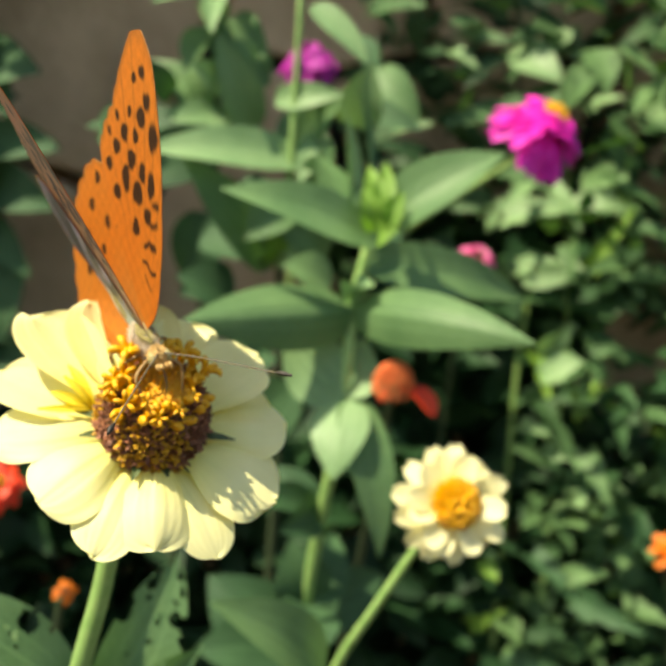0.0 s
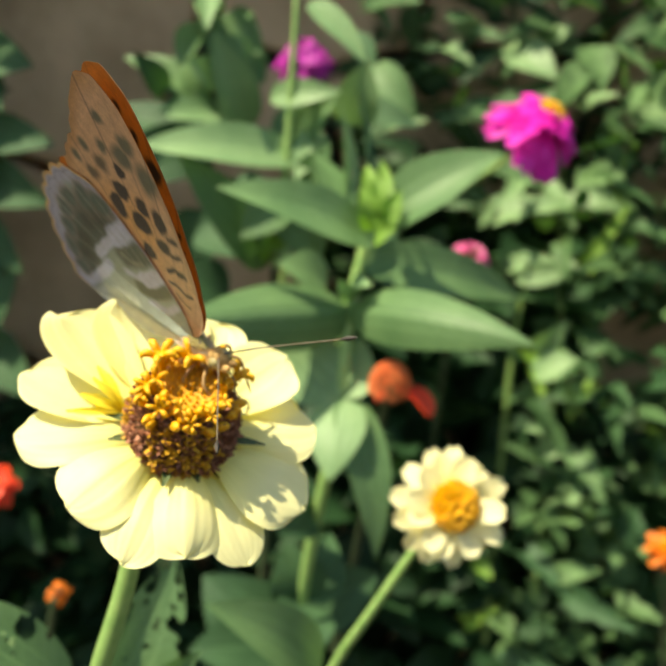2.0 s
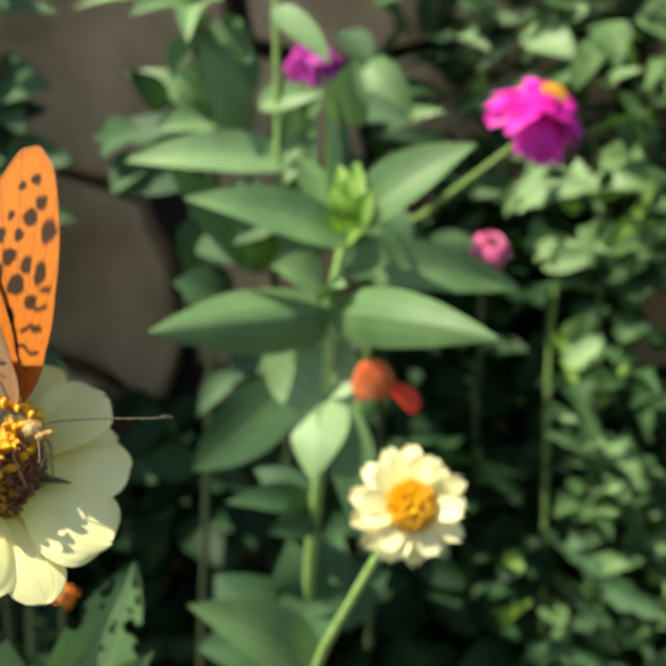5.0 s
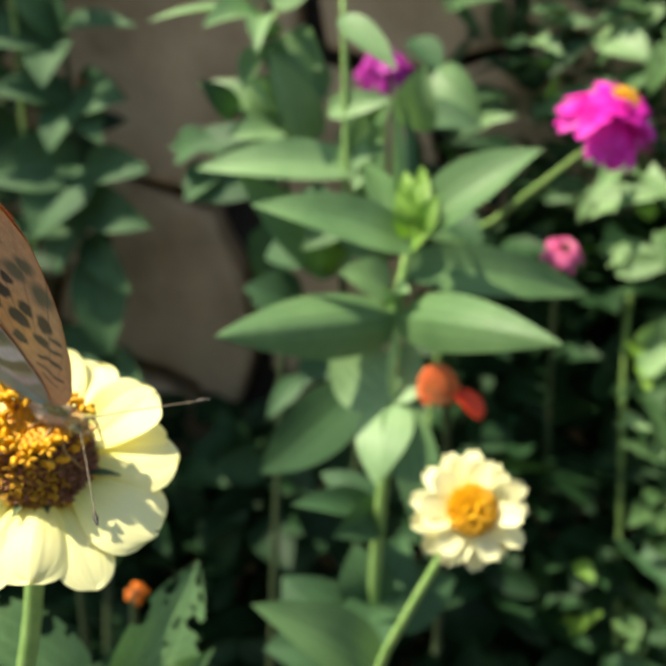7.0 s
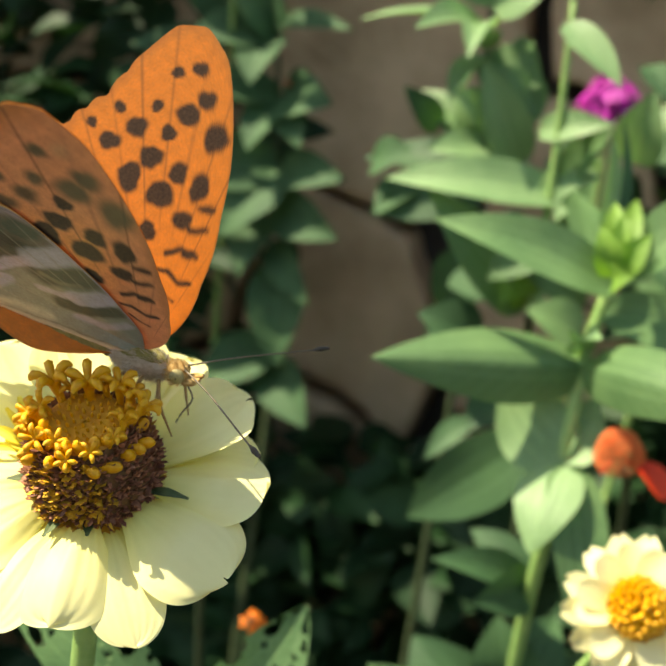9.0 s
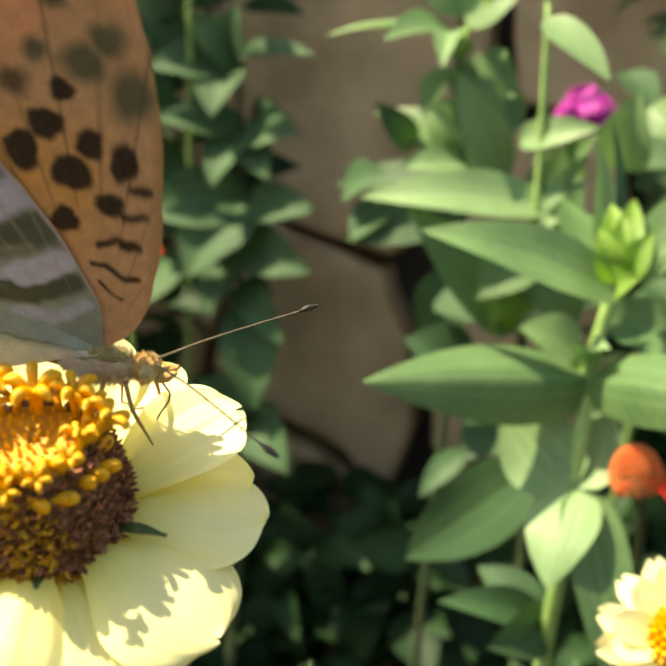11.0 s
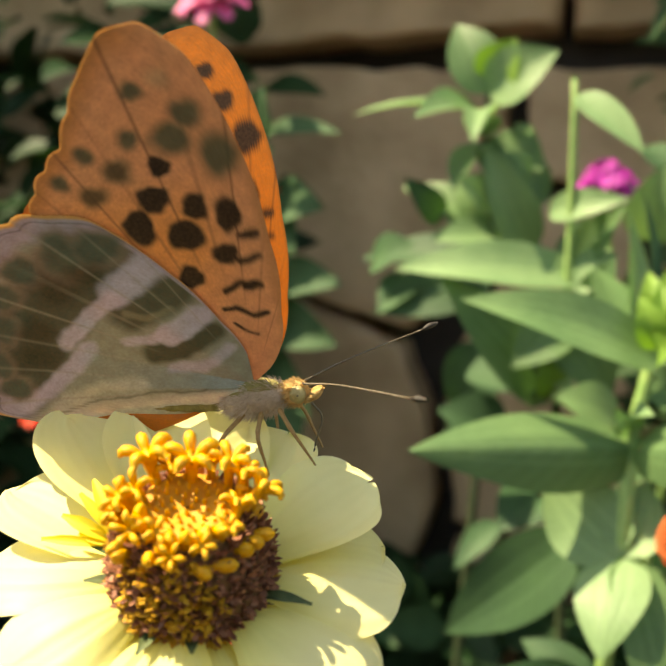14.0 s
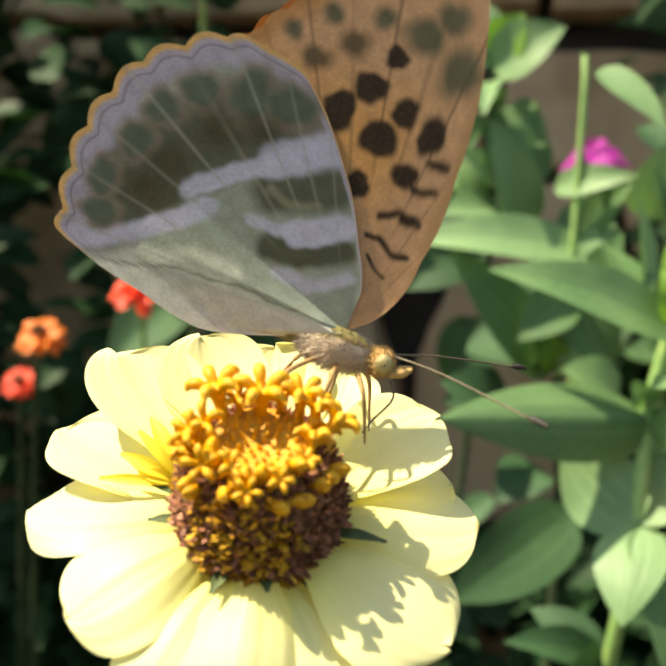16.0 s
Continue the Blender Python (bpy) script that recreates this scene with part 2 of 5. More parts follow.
def leaf_data(base, tip, width, face, arch=0.12, fold=0.25, rows=16, cols=9, twist=0.0, peak=0.36, waves=0.04, seed=0, lobed=0.0):
    """A pointed leaf with a hollow midrib: verts, faces and its own coordinates (across, along)."""
    rng = random.Random(seed)
    base, tip, face = Vector(base), Vector(tip), Vector(face)
    length = (tip - base).length
    along = (tip - base) / length
    face = (face - along * face.dot(along)).normalized()
    side = along.cross(face)
    ph = rng.uniform(0, 6)
    verts, uv = [], []
    for i in range(rows):
        s = i / (rows - 1)
        c = base.lerp(tip, s) + face * (arch * length * 4 * s * (1 - s))
        w = width * 0.5 * min(1.0, 0.42 + s / 0.12) * (math.sin(math.pi * min(1, (0.12 + 0.88 * s) ** (math.log(0.5) / math.log(0.12 + 0.88 * peak)))) ** 0.85)
        if lobed:
            w = width * 0.5 * (1 - 0.86 * s) * (1 + lobed * math.cos(3.1 * 2 * math.pi * s + 0.6)) * min(1.0, 0.75 + 3 * s)
        if i == rows - 1:
            w = 0.0002
        a = twist * s
        sd, fc = side * math.cos(a) + face * math.sin(a), face * math.cos(a) - side * math.sin(a)
        for j in range(cols):
            u = 2 * j / (cols - 1) - 1
            lift = fold * abs(u) ** 1.3 * w + waves * w * math.sin(9 * s + ph + (2 if u > 0 else 0)) * u * u
            verts.append(c + sd * (u * w) + fc * lift - along * (0.9 * lobed * length * abs(u) * (1 - s) ** 3))
            uv.append((u, s))
    return verts, grid_faces(rows, cols), uv


def leaf(base, tip, width, face=(0, -0.7, 0.7), material=None, parent=None, label="", name="leaf", **kw):
    v, f, uv = leaf_data(base, tip, width, face, **kw)
    return link_mesh(name, v, f, material or M_LEAF, parent, label, uv)


def petal_data(length, width, cup=0.15, droop=0.2, rise=0.0, notch=0.06, start=0.0, rows=13, cols=9, seed=0, ribs=0.02, base_width=0.35):
    """A strap petal along +x from its base, face to +z."""
    rng = random.Random(seed)
    ph, skew = rng.uniform(0, 6), rng.uniform(-0.08, 0.08)
    verts, uv = [], []
    for i in range(rows):
        s = i / (rows - 1)
        grow = base_width + (1 - base_width) * math.sin(min(1, s / 0.62) * math.pi / 2) ** 1.1
        end = 1.0 if s < 0.72 else math.sqrt(max(0.0, 1 - ((s - 0.72) / 0.30) ** 2))
        w = 0.5 * width * grow * max(end, 0.1)
        for j in range(cols):
            u = 2 * j / (cols - 1) - 1
            cut = notch * length * s ** 6 * (math.cos(u * math.pi * 2.2 + ph) * 0.5 + 0.5) * (1 - abs(u))
            x = start + length * s - cut
            z = rise * length * s - droop * length * s * s + cup * w * u * u + ribs * width * math.cos(u * math.pi * 3) * math.sin(math.pi * s)
            z += 0.05 * width * math.sin(4 * s + ph + 2 * u)
            verts.append(Vector((x, u * w + skew * length * s * s, z)))
            uv.append((u, s))
    return verts, grid_faces(rows, cols), uv


def broad_petal(length, width, tip, cup=0.0, rows=26, cols=19, seed=0, corner=0.0):
    """A broad blunt petal along +x, face to +z: narrow at its base, shallowly lobed at its end, with soft lengthwise pleats."""
    rng = random.Random(seed)
    ph, bend, lobe = rng.uniform(0, 6), rng.uniform(-0.04, 0.04), rng.uniform(1.2, 2.0)
    arch = rng.uniform(0.05, 0.09)
    verts, uv = [], []
    for i in range(rows):
        s = 1 - (1 - i / (rows - 1)) ** 1.6
        q = min(1, s / 0.62)
        grow = 0.34 + 0.66 * (q * q * (3 - 2 * q)) ** 0.8
        end = 1.0 if s < 0.60 else max(0.0, 1 - ((s - 0.60) / 0.40) ** 2.7) ** 0.52
        w = 0.5 * width * grow * max(end, 0.02)
        for j in range(cols):
            u = 2 * j / (cols - 1) - 1
            cutin = length * (0.022 * (1 - math.cos(u * math.pi * lobe + ph)) + 0.012 * math.sin(5.3 * u + 2 * ph)) * s ** 5
            x = length * s - cutin + corner * length * max(0.0, u) ** 3 * s ** 6
            edge = 0.035 * width * math.sin(7 * s + ph + (1.7 if u > 0 else 0)) * abs(u) ** 3
            z = tip * s * s + arch * length * 4 * s * (1 - s) * 0.7 + cup * w * 2 * u * u + edge
            z += width * 0.010 * math.sin(math.pi * s) * math.cos(u * math.pi * 3.2 + ph) + 0.02 * width * math.sin(3.2 * s + ph + 2.2 * u)
            verts.append(Vector((x, u * w + bend * length * s * s, z)))
            uv.append((u, s))
    return verts, grid_faces(rows, cols), uv


def petal_mesh(name, material, **kw):
    v, f, uv = petal_data(**kw)
    ob = link_mesh(name, v, f, material, None, "", uv)
    me = ob.data
    bpy.data.objects.remove(ob)
    return me


def frame_of(normal, up=(0, 0, 1)):
    """A turn whose z is the normal and whose x lies level."""
    z = Vector(normal).normalized()
    x = Vector(up).cross(z)
    x = x.normalized() if x.length > 1e-3 else Vector((1, 0, 0))
    y = z.cross(x)
    return Matrix((x, y, z)).transposed().to_4x4()


def double_zinnia(label, centre, normal, radius, petal_mat, count=42, layers=4, group="far zinnias", disc=M_FLORET, droop=0.35, stem=(), seed=1, category="flower", wide=0.5):
    """A many-petalled zinnia head on its stem."""
    rng = random.Random(seed)
    root = new("zinnia")
    root.matrix_basis = Matrix.Translation(centre) @ frame_of(normal)
    tagged(root, label, category, group)
    meshes = [petal_mesh("petal", petal_mat, length=radius * k, width=radius * wide, cup=0.18, droop=droop, rise=r, notch=0.08, seed=seed + n, rows=8, cols=5)
              for n, (k, r) in enumerate(((1.0, 0.05), (0.86, 0.28), (0.68, 0.55), (0.48, 0.9)))]
    for q in range(layers):
        k = count // layers - q
        for j in range(k):
            a = 360 * (j + 0.5 * q + rng.uniform(-0.15, 0.15)) / k
            share("petal", meshes[min(q, 3)], pose(0, 0, radius * 0.08 * q, rng.uniform(-20, 20), rng.uniform(-16, 16), a) @ pose(radius * 0.08, 0, 0), root)
    dome_disc(root, radius * 0.26, radius * 0.22, disc, 26, seed, radius * 0.3)
    link_calyx(root, radius)
    if stem:
        inv = root.matrix_basis.inverted()
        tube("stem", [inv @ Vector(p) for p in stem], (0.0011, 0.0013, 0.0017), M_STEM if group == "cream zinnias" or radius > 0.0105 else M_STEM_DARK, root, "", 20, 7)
    return root


def link_calyx(root, radius):
    v, f = tube_data([(0, 0, -radius * 0.35), (0, 0, -radius * 0.2), (0, 0, 0.0)], (radius * 0.08, radius * 0.24, radius * 0.3), 6, 10)
    link_mesh("calyx", v, f, M_SEPAL, root)


def dome_disc(root, radius, height, material, count, seed, base=0.0):
    rng = random.Random(seed)
    verts, faces = [], []
    for k in range(count):
        q = (k + 0.5) / count
        th, a = math.acos(1 - q), 2.399963 * k
        c = Vector((radius * math.sin(th) * math.cos(a), radius * math.sin(th) * math.sin(a), base + height * math.cos(th)))
        d = Vector((math.sin(th) * math.cos(a), math.sin(th) * math.sin(a), 0.6 + math.cos(th))).normalized()
        r = radius * 1.5 / math.sqrt(count) * rng.uniform(0.8, 1.15)
        v, f = tube_data([c - d * r, c + d * r * 0.6, c + d * r * 1.2], (r * 0.7, r, r * 0.35), 4, 5, len(verts))
        verts += v
        faces += f
    return tagged(link_mesh("disc", verts, faces, material, root), kind="stuff")


# ---- ground and wall ----
def build_ground():
    n, size = 41, 60.0
    verts = []
    for i in range(n):
        for j in range(n):
            x, y = ((2 * i / (n - 1) - 1) ** 3) * size, ((2 * j / (n - 1) - 1) ** 3) * size
            verts.append((x, y, 0.03 * noise.noise((x * 3, y * 3, 0)) if abs(x) < 5 and abs(y) < 5 else 0.0))
    tagged(link_mesh("ground", verts, grid_faces(n, n), M_SOIL), "dark moist garden soil under the flower bed", "soil", kind="structure")


WALL_Y = 0.56


def build_unseen_wall():
    # added out of sight behind the camera, to block skylight from the front
    bm = bmesh.new()
    bmesh.ops.create_cube(bm, size=1, matrix=Matrix.LocRotScale((0, -2.6, 0.6), None, (6.0, 0.2, 1.2)))
    bmesh.ops.bevel(bm, geom=bm.edges[:], offset=0.01, segments=2, affect='EDGES')
    me = bpy.data.meshes.new('unseen_wall')
    bm.to_mesh(me)
    bm.free()
    me.materials.append(M_STONE)
    tagged(new('unseen_wall', me), 'unseen plain brown wall added behind the camera to cut low skylight', 'wall', kind='structure')


def build_wall():
    """A rough wall of large uneven brown slabs, with deep dark joints."""
    root = new("wall_north")
    tagged(root, "rough wall of large brown stones with dark open joints", "wall", kind="structure")
    for x, z, sx, sz, d in ((0, 0.39, 3.2, 0.78, 0.2), (-0.3, 0.82, 2.6, 0.12, 0.19)):
        bm = bmesh.new()
        bmesh.ops.create_cube(bm, size=1, matrix=Matrix.LocRotScale((x, WALL_Y + 0.15, z), None, (sx, d, sz)))
        me = bpy.data.meshes.new("wall_core")
        bm.to_mesh(me)
        bm.free()
        me.materials.append(M_JOINT)
        new("wall_core", me).parent = root
    # the slabs behind the flowers, corner by corner round each
    slabs = [
        ((-0.262, 0.695), (-0.200, 0.665), (-0.150, 0.643), (-0.106, 0.629), (-0.078, 0.664), (-0.050, 0.715), (-0.053, 0.774), (-0.160, 0.780), (-0.268, 0.780)),
        ((-0.216, 0.546), (-0.155, 0.525), (-0.126, 0.512), (-0.104, 0.486), (-0.088, 0.530), (-0.094, 0.582), (-0.108, 0.620), (-0.150, 0.638), (-0.196, 0.655), (-0.201, 0.605)),
        ((-0.400, 0.545), (-0.300, 0.528), (-0.224, 0.544), (-0.209, 0.605), (-0.204, 0.658), (-0.264, 0.688), (-0.330, 0.700), (-0.410, 0.690)),
        ((-0.412, 0.697), (-0.332, 0.707), (-0.270, 0.697), (-0.275, 0.780), (-0.420, 0.786)),
        ((-0.036, 0.716), (0.018, 0.704), (0.072, 0.716), (0.070, 0.772), (-0.043, 0.774)),
        ((-0.078, 0.520), (0.028, 0.494), (0.048, 0.600), (0.016, 0.696), (-0.040, 0.708), (-0.084, 0.600)),
        ((0.034, 0.494), (0.160, 0.502), (0.168, 0.607), (0.054, 0.598)),
        ((0.054, 0.606), (0.170, 0.614), (0.180, 0.714), (0.080, 0.712), (0.024, 0.697)),
        ((0.082, 0.720), (0.180, 0.721), (0.190, 0.772), (0.080, 0.772)),
        ((-0.282, 0.374), (-0.124, 0.358), (-0.090, 0.470), (-0.128, 0.500), (-0.218, 0.535), (-0.296, 0.520)),
        ((-0.116, 0.358), (0.030, 0.350), (0.026, 0.486), (-0.076, 0.508)),
        ((0.038, 0.350), (0.180, 0.356), (0.162, 0.494), (0.034, 0.486)),
    ]
    # and those further along
    rng = random.Random(5)
    for z0, z1, spans in ((0.0, 0.17, (-1.5, 1.5)), (0.178, 0.345, (-1.5, 1.5)), (0.36, 0.53, (-1.5, -0.30)), (0.54, 0.695, (-1.5, -0.42)), (0.705, 0.785, (-1.5, -0.43)),
                          (0.36, 0.50, (0.19, 1.5)), (0.51, 0.62, (0.18, 1.5)), (0.63, 0.772, (0.195, 1.5)), (0.794, 0.862, (-1.5, 0.95))):
        x = spans[0]
        while x < spans[1] - 0.05:
            w = min(rng.uniform(0.16, 0.30), spans[1] - x)
            j = [rng.uniform(-0.006, 0.006) for _ in range(4)]
            slabs.append(((x, z0 + j[0]), (x + w - 0.008, z0 + j[1]), (x + w - 0.008 + j[2], z1), (x + j[3], z1 + j[0])))
            x += w
    for corners in slabs:
        slab(root, corners, rng)
    # unseen overhanging slabs, added above the stones to keep the wall in shade
    for k in range(5):
        bm = bmesh.new()
        bmesh.ops.create_cube(bm, size=1, matrix=Matrix.LocRotScale((-1.2 + 0.6 * k, WALL_Y + 0.08, 0.901), None, (0.592, 0.36, 0.06)))
        bmesh.ops.bevel(bm, geom=bm.edges[:], offset=0.008, segments=2, affect="EDGES")
        me = bpy.data.meshes.new("shade_slab")
        bm.to_mesh(me)
        bm.free()
        me.materials.append(M_STONE)
        new("shade_slab", me).parent = root


def slab(root, corners, rng):
    """One rough stone filling its corners, with worn edges and a hewn face."""
    cx, cz = sum(q[0] for q in corners) / len(corners), sum(q[1] for q in corners) / len(corners)
    rim = []
    for (x0, z0), (x1, z1) in zip(corners, corners[1:] + corners[:1]):
        n = max(2, round(math.hypot(x1 - x0, z1 - z0) / 0.012))
        for k in range(n):
            x, z = x0 + (x1 - x0) * k / n, z0 + (z1 - z0) * k / n
            rim.append((x + 0.0035 * noise.noise((x * 45, 3.1, z * 45)), z + 0.0035 * noise.noise((x * 45, 9.7, z * 45))))
    lift, tilt = rng.uniform(-0.003, 0.003), rng.uniform(-0.03, 0.03)
    verts = []
    for scale, back in ((1.0, 0.045), (0.996, 0.006), (0.982, 0.0012), (0.93, 0.0), (0.8, 0.0), (0.64, 0.0), (0.46, 0.0), (0.26, 0.0), (0.05, 0.0)):
        for x, z in rim:
            x, z = (x - cx) * scale, (z - cz) * scale
            y = WALL_Y + 0.012 + lift + back + tilt * x + 0.006 * noise.noise(((x + cx) * 11, 0.0, (z + cz) * 6)) + 0.0025 * noise.noise(((x + cx) * 55, 5.0, (z + cz) * 30))
            verts.append((x, y, z))
    n = len(rim)
    faces = grid_faces(9, n, True) + [tuple(8 * n + j for j in range(n))]
    ob = link_mesh("stone", verts, faces, M_STONE, root)
    ob.location = (cx, 0, cz)


# ---- the large cream zinnia with the visitor ----
FLOWER_TURN = frame_of((0.125, -0.452, 0.883))
FLOWER_HOME = Vector((-0.0340, 0.1303, 0.6505))


def build_main_zinnia():
    root = new("zinnia")
    root.matrix_basis = Matrix.Translation(FLOWER_HOME) @ FLOWER_TURN
    tagged(root, "large single cream-yellow zinnia with a raised brown and yellow disc", "flower", "cream zinnias")
    rng = random.Random(11)
    # turn, reach, width, height of the tip, height of the base, cup (all but the turn in mm)
    for k, (a, reach, w, tip, base, cup) in enumerate((
            (1, 22.0, 12.6, -0.6, 0.9, -0.16), (20, 21.2, 9.5, 0.2, -0.9, 0.06), (31, 21.8, 12.6, 3.6, 0.9, 0.12),
            (53, 21.6, 9.5, 2.2, -0.9, 0.05), (67, 22.2, 11.5, 3.4, 0.6, 0.12), (87, 23.6, 12.5, 5.6, -0.6, 0.12),
            (109, 23.8, 12.2, 6.6, 0.5, 0.10), (131, 26.2, 12.4, 5.2, 1.0, 0.14), (151, 26.0, 11.6, 1.8, -0.6, 0.06),
            (173, 24.0, 12.0, -1.6, 0.7, -0.14), (-148, 20.6, 12.8, -1.8, 1.3, -0.18), (-119, 21.6, 10.0, -2.8, -0.9, -0.08),
            (-93, 19.8, 11.4, -3.2, 1.0, -0.20), (-69, 21.6, 9.4, -4.2, -1.0, -0.08), (-37, 21.8, 14.4, -3.0, 0.8, -0.12))):
        v, f, uv = broad_petal(reach / 1000 - 0.0062, w / 1000, tip / 1000, cup, seed=k + 3, corner=0.10 if k == 7 else 0.0)
        ob = link_mesh("petal", v, f, M_CREAM, root, "", uv)
        ob.matrix_basis = pose(0, 0, base / 1000, 0, 0, a) @ pose(0.0062, 0, -0.0004, rng.uniform(-4, 4), 0, 0)
    # dark core of the disc, a barrel with a golden, slightly hollow top
    prof = ((0.0062, -0.002), (0.0075, 0.0006), (0.0079, 0.0034), (0.0071, 0.0070), (0.0052, 0.0102))
    v = []
    for r, z in prof:
        v += [(r * math.cos(2 * math.pi * j / 28), r * math.sin(2 * math.pi * j / 28), z) for j in range(28)]
    link_mesh("disc", v, grid_faces(len(prof), 28, True), M_CORE, root)
    top, v = ((0.0054, 0.0098), (0.0048, 0.0108), (0.0041, 0.0112), (0.0030, 0.0110), (0.0015, 0.0107), (0.0002, 0.0106)), []
    for r, z in top:
        v += [(r * math.cos(2 * math.pi * j / 28), r * math.sin(2 * math.pi * j / 28), z + 0.0003 * noise.noise((j * 0.9, r * 900, 3))) for j in range(28)]
    link_mesh("disc_top", v, grid_faces(len(top), 28, True), M_GOLD, root)
    # bristling bracts round the sides
    for name, mat, count, seed in (("bract", M_BRACT, 2300, 4), ("fringe", M_BRACT_Y, 1150, 5)):
        rg = random.Random(seed)
        verts, faces = [], []
        while len(verts) < count * 7:
            a, s = rg.uniform(0, 2 * math.pi), rg.uniform(0, 1)
            patch = noise.noise((math.cos(a) * 1.6, math.sin(a) * 1.6, s * 2.2 + 5))
            if name == "fringe" and s > 0.16 and (patch < 0.5 * s - 0.3 or s > 0.9):
                continue
            r = np.interp(s, (0, 0.35, 0.7, 1), (0.0066, 0.0080, 0.0073, 0.0054))
            z = -0.0018 + 0.0120 * s
            d = Vector((math.cos(a) + rg.gauss(0, 0.3), math.sin(a) + rg.gauss(0, 0.3), 0.1 + 0.9 * s + rg.gauss(0, 0.3))).normalized()
            side = d.cross(Vector((0, 0, 1))).normalized()
            up = d.cross(side)
            c = Vector((r * math.cos(a), r * math.sin(a), z))
            ln, w = rg.uniform(0.0003, 0.0010) + (0.0002 if name == "fringe" else 0), rg.uniform(0.00014, 0.00030)
            jit = Vector((rg.uniform(-1, 1), rg.uniform(-1, 1), rg.uniform(-1, 1))) * 0.0005
            b = len(verts)
            verts += [c - side * w - d * 0.0006, c + side * w - d * 0.0006, c + up * w - d * 0.0006, c + d * ln * 0.6 - side * w * 1.3 + jit, c + d * ln * 0.6 + side * w * 1.3 + jit, c + d * ln * 0.55 + up * w * 1.3 + jit, c + d * ln + jit * 1.4]
            faces += [(b, b + 1, b + 4, b + 3), (b + 1, b + 2, b + 5, b + 4), (b + 2, b, b + 3, b + 5), (b + 3, b + 4, b + 6), (b + 4, b + 5, b + 6), (b + 5, b + 3, b + 6)]
        tagged(link_mesh(name, verts, faces, mat, root, smooth=False), kind="stuff")
    # open star florets stand along the far rim
    star, budm = floret_mesh(True), floret_mesh(False)
    for a, r, lean, sc in ((158, 4.8, 30, 0.8), (136, 4.6, 12, 1.1), (90, 3.6, -4, 1.1), (114, 4.6, 4, 0.65), (62, 4.5, 2, 0.7), (40, 4.7, 10, 0.95), (20, 5.0, 22, 0.8), (0, 5.2, 46, 0.9), (176, 5.0, 36, 0.75)):
        share("floret", star, pose(0, 0, 0, 0, 0, a) @ pose(r / 1000, 0, 0.0102, rng.uniform(-8, 8), lean, rng.uniform(0, 72)) @ Matrix.Scale(sc, 4), root)
    # half-open stars and plump unopened florets hang over the near rim
    for k in range(8):
        a = -184 + 188 * k / 7 + rng.uniform(-5, 5)
        share("floret", star, pose(0, 0, 0, 0, 0, a) @ pose(0.0052 + rng.uniform(-0.0003, 0.0003), 0, 0.0098 + rng.uniform(-0.0006, 0.0004), rng.uniform(-25, 25), 34 + rng.uniform(-14, 14), rng.uniform(0, 72)) @ Matrix.Scale(rng.uniform(0.55, 0.75), 4), root)
    for k in range(24):
        a = -195 + 210 * (k % 12) / 11 + rng.uniform(-8, 8)
        r, z, lean = ((4.9, 10.6, 26), (6.2, 9.0, 66))[k // 12]
        share("floret", budm, pose(0, 0, 0, 0, 0, a) @ pose((r + rng.uniform(-0.3, 0.3)) / 1000, 0, (z + rng.uniform(-0.9, 0.5)) / 1000, rng.uniform(-30, 30), lean + rng.uniform(-24, 24), rng.uniform(0, 72)) @ Matrix.Diagonal((1.4, 1.15, rng.uniform(0.75, 1.1), 1)), root)
    for k in range(60):
        a, q = 137.5 * k, math.sqrt((k + 0.5) / 60)
        share("floret", budm, pose(0, 0, 0, 0, 0, a) @ pose(0.0044 * q, 0, 0.0104 + 0.0006 * q, rng.uniform(-12, 12), 20 * q, 0) @ Matrix.Scale(rng.uniform(0.24, 0.42), 4), root)
    # a loose tuft of late yellow straps at one side
    for a, r, z, w in ((140, 15.4, 5.0, 1.7), (150, 14.6, 5.4, 1.3), (158, 15.6, 3.6, 1.6), (166, 17.0, 1.8, 1.1), (161, 13.2, 2.6, 1.4)):
        d, e = Vector((math.cos(radians(154)), math.sin(radians(154)), 0)), Vector((math.cos(radians(a)), math.sin(radians(a)), 0))
        v, f, uv = leaf_data(d * 0.0088 + Vector((0, 0, 0.0012)), e * (r / 1000) + Vector((0, 0, z / 1000)), w / 1000, (0.2, -0.6, 0.8), 0.10, 0.45, 9, 5, peak=0.6)
        link_mesh("petal", v, f, M_LATE, root, "narrow bright yellow late petal", uv)
    # pointed green sepals between the petals
    for a, ln in ((-18, 5.2), (-112, 3.4), (-84, 2.4), (-173, 3.4), (163, 4.2)):
        v, f, uv = leaf_data((0.0074, 0, 0.0), ((7.6 + ln) / 1000, 0, 0.0006), 0.0014, (0, 0, 1), 0.05, 0.3, 8, 5)
        ob = link_mesh("sepal", v, f, M_SEPAL, root, "", uv)
        ob.matrix_basis = pose(0, 0, 0.0010, 0, 0, a)
    v, f = tube_data([(0, 0, -0.007), (0, 0, -0.004), (0, 0, -0.0012)], (0.0022, 0.0058, 0.0066), 8, 16)
    link_mesh("calyx", v, f, M_SEPAL, root)
    inv = FLOWER_TURN.inverted()
    pts = [inv @ Vector(p) for p in ((0, 0.003, -0.004), (-0.0045, 0.0065, -0.012), (-0.008, 0.008, -0.03), (-0.020, 0.012, -0.10), (-0.045, 0.03, -0.35), (-0.06, 0.04, -0.655))]
    tube("stem", pts, (0.0019, 0.0016, 0.0017, 0.0019, 0.0023, 0.0028), M_STEM, root, "", 40, 10)
    return root


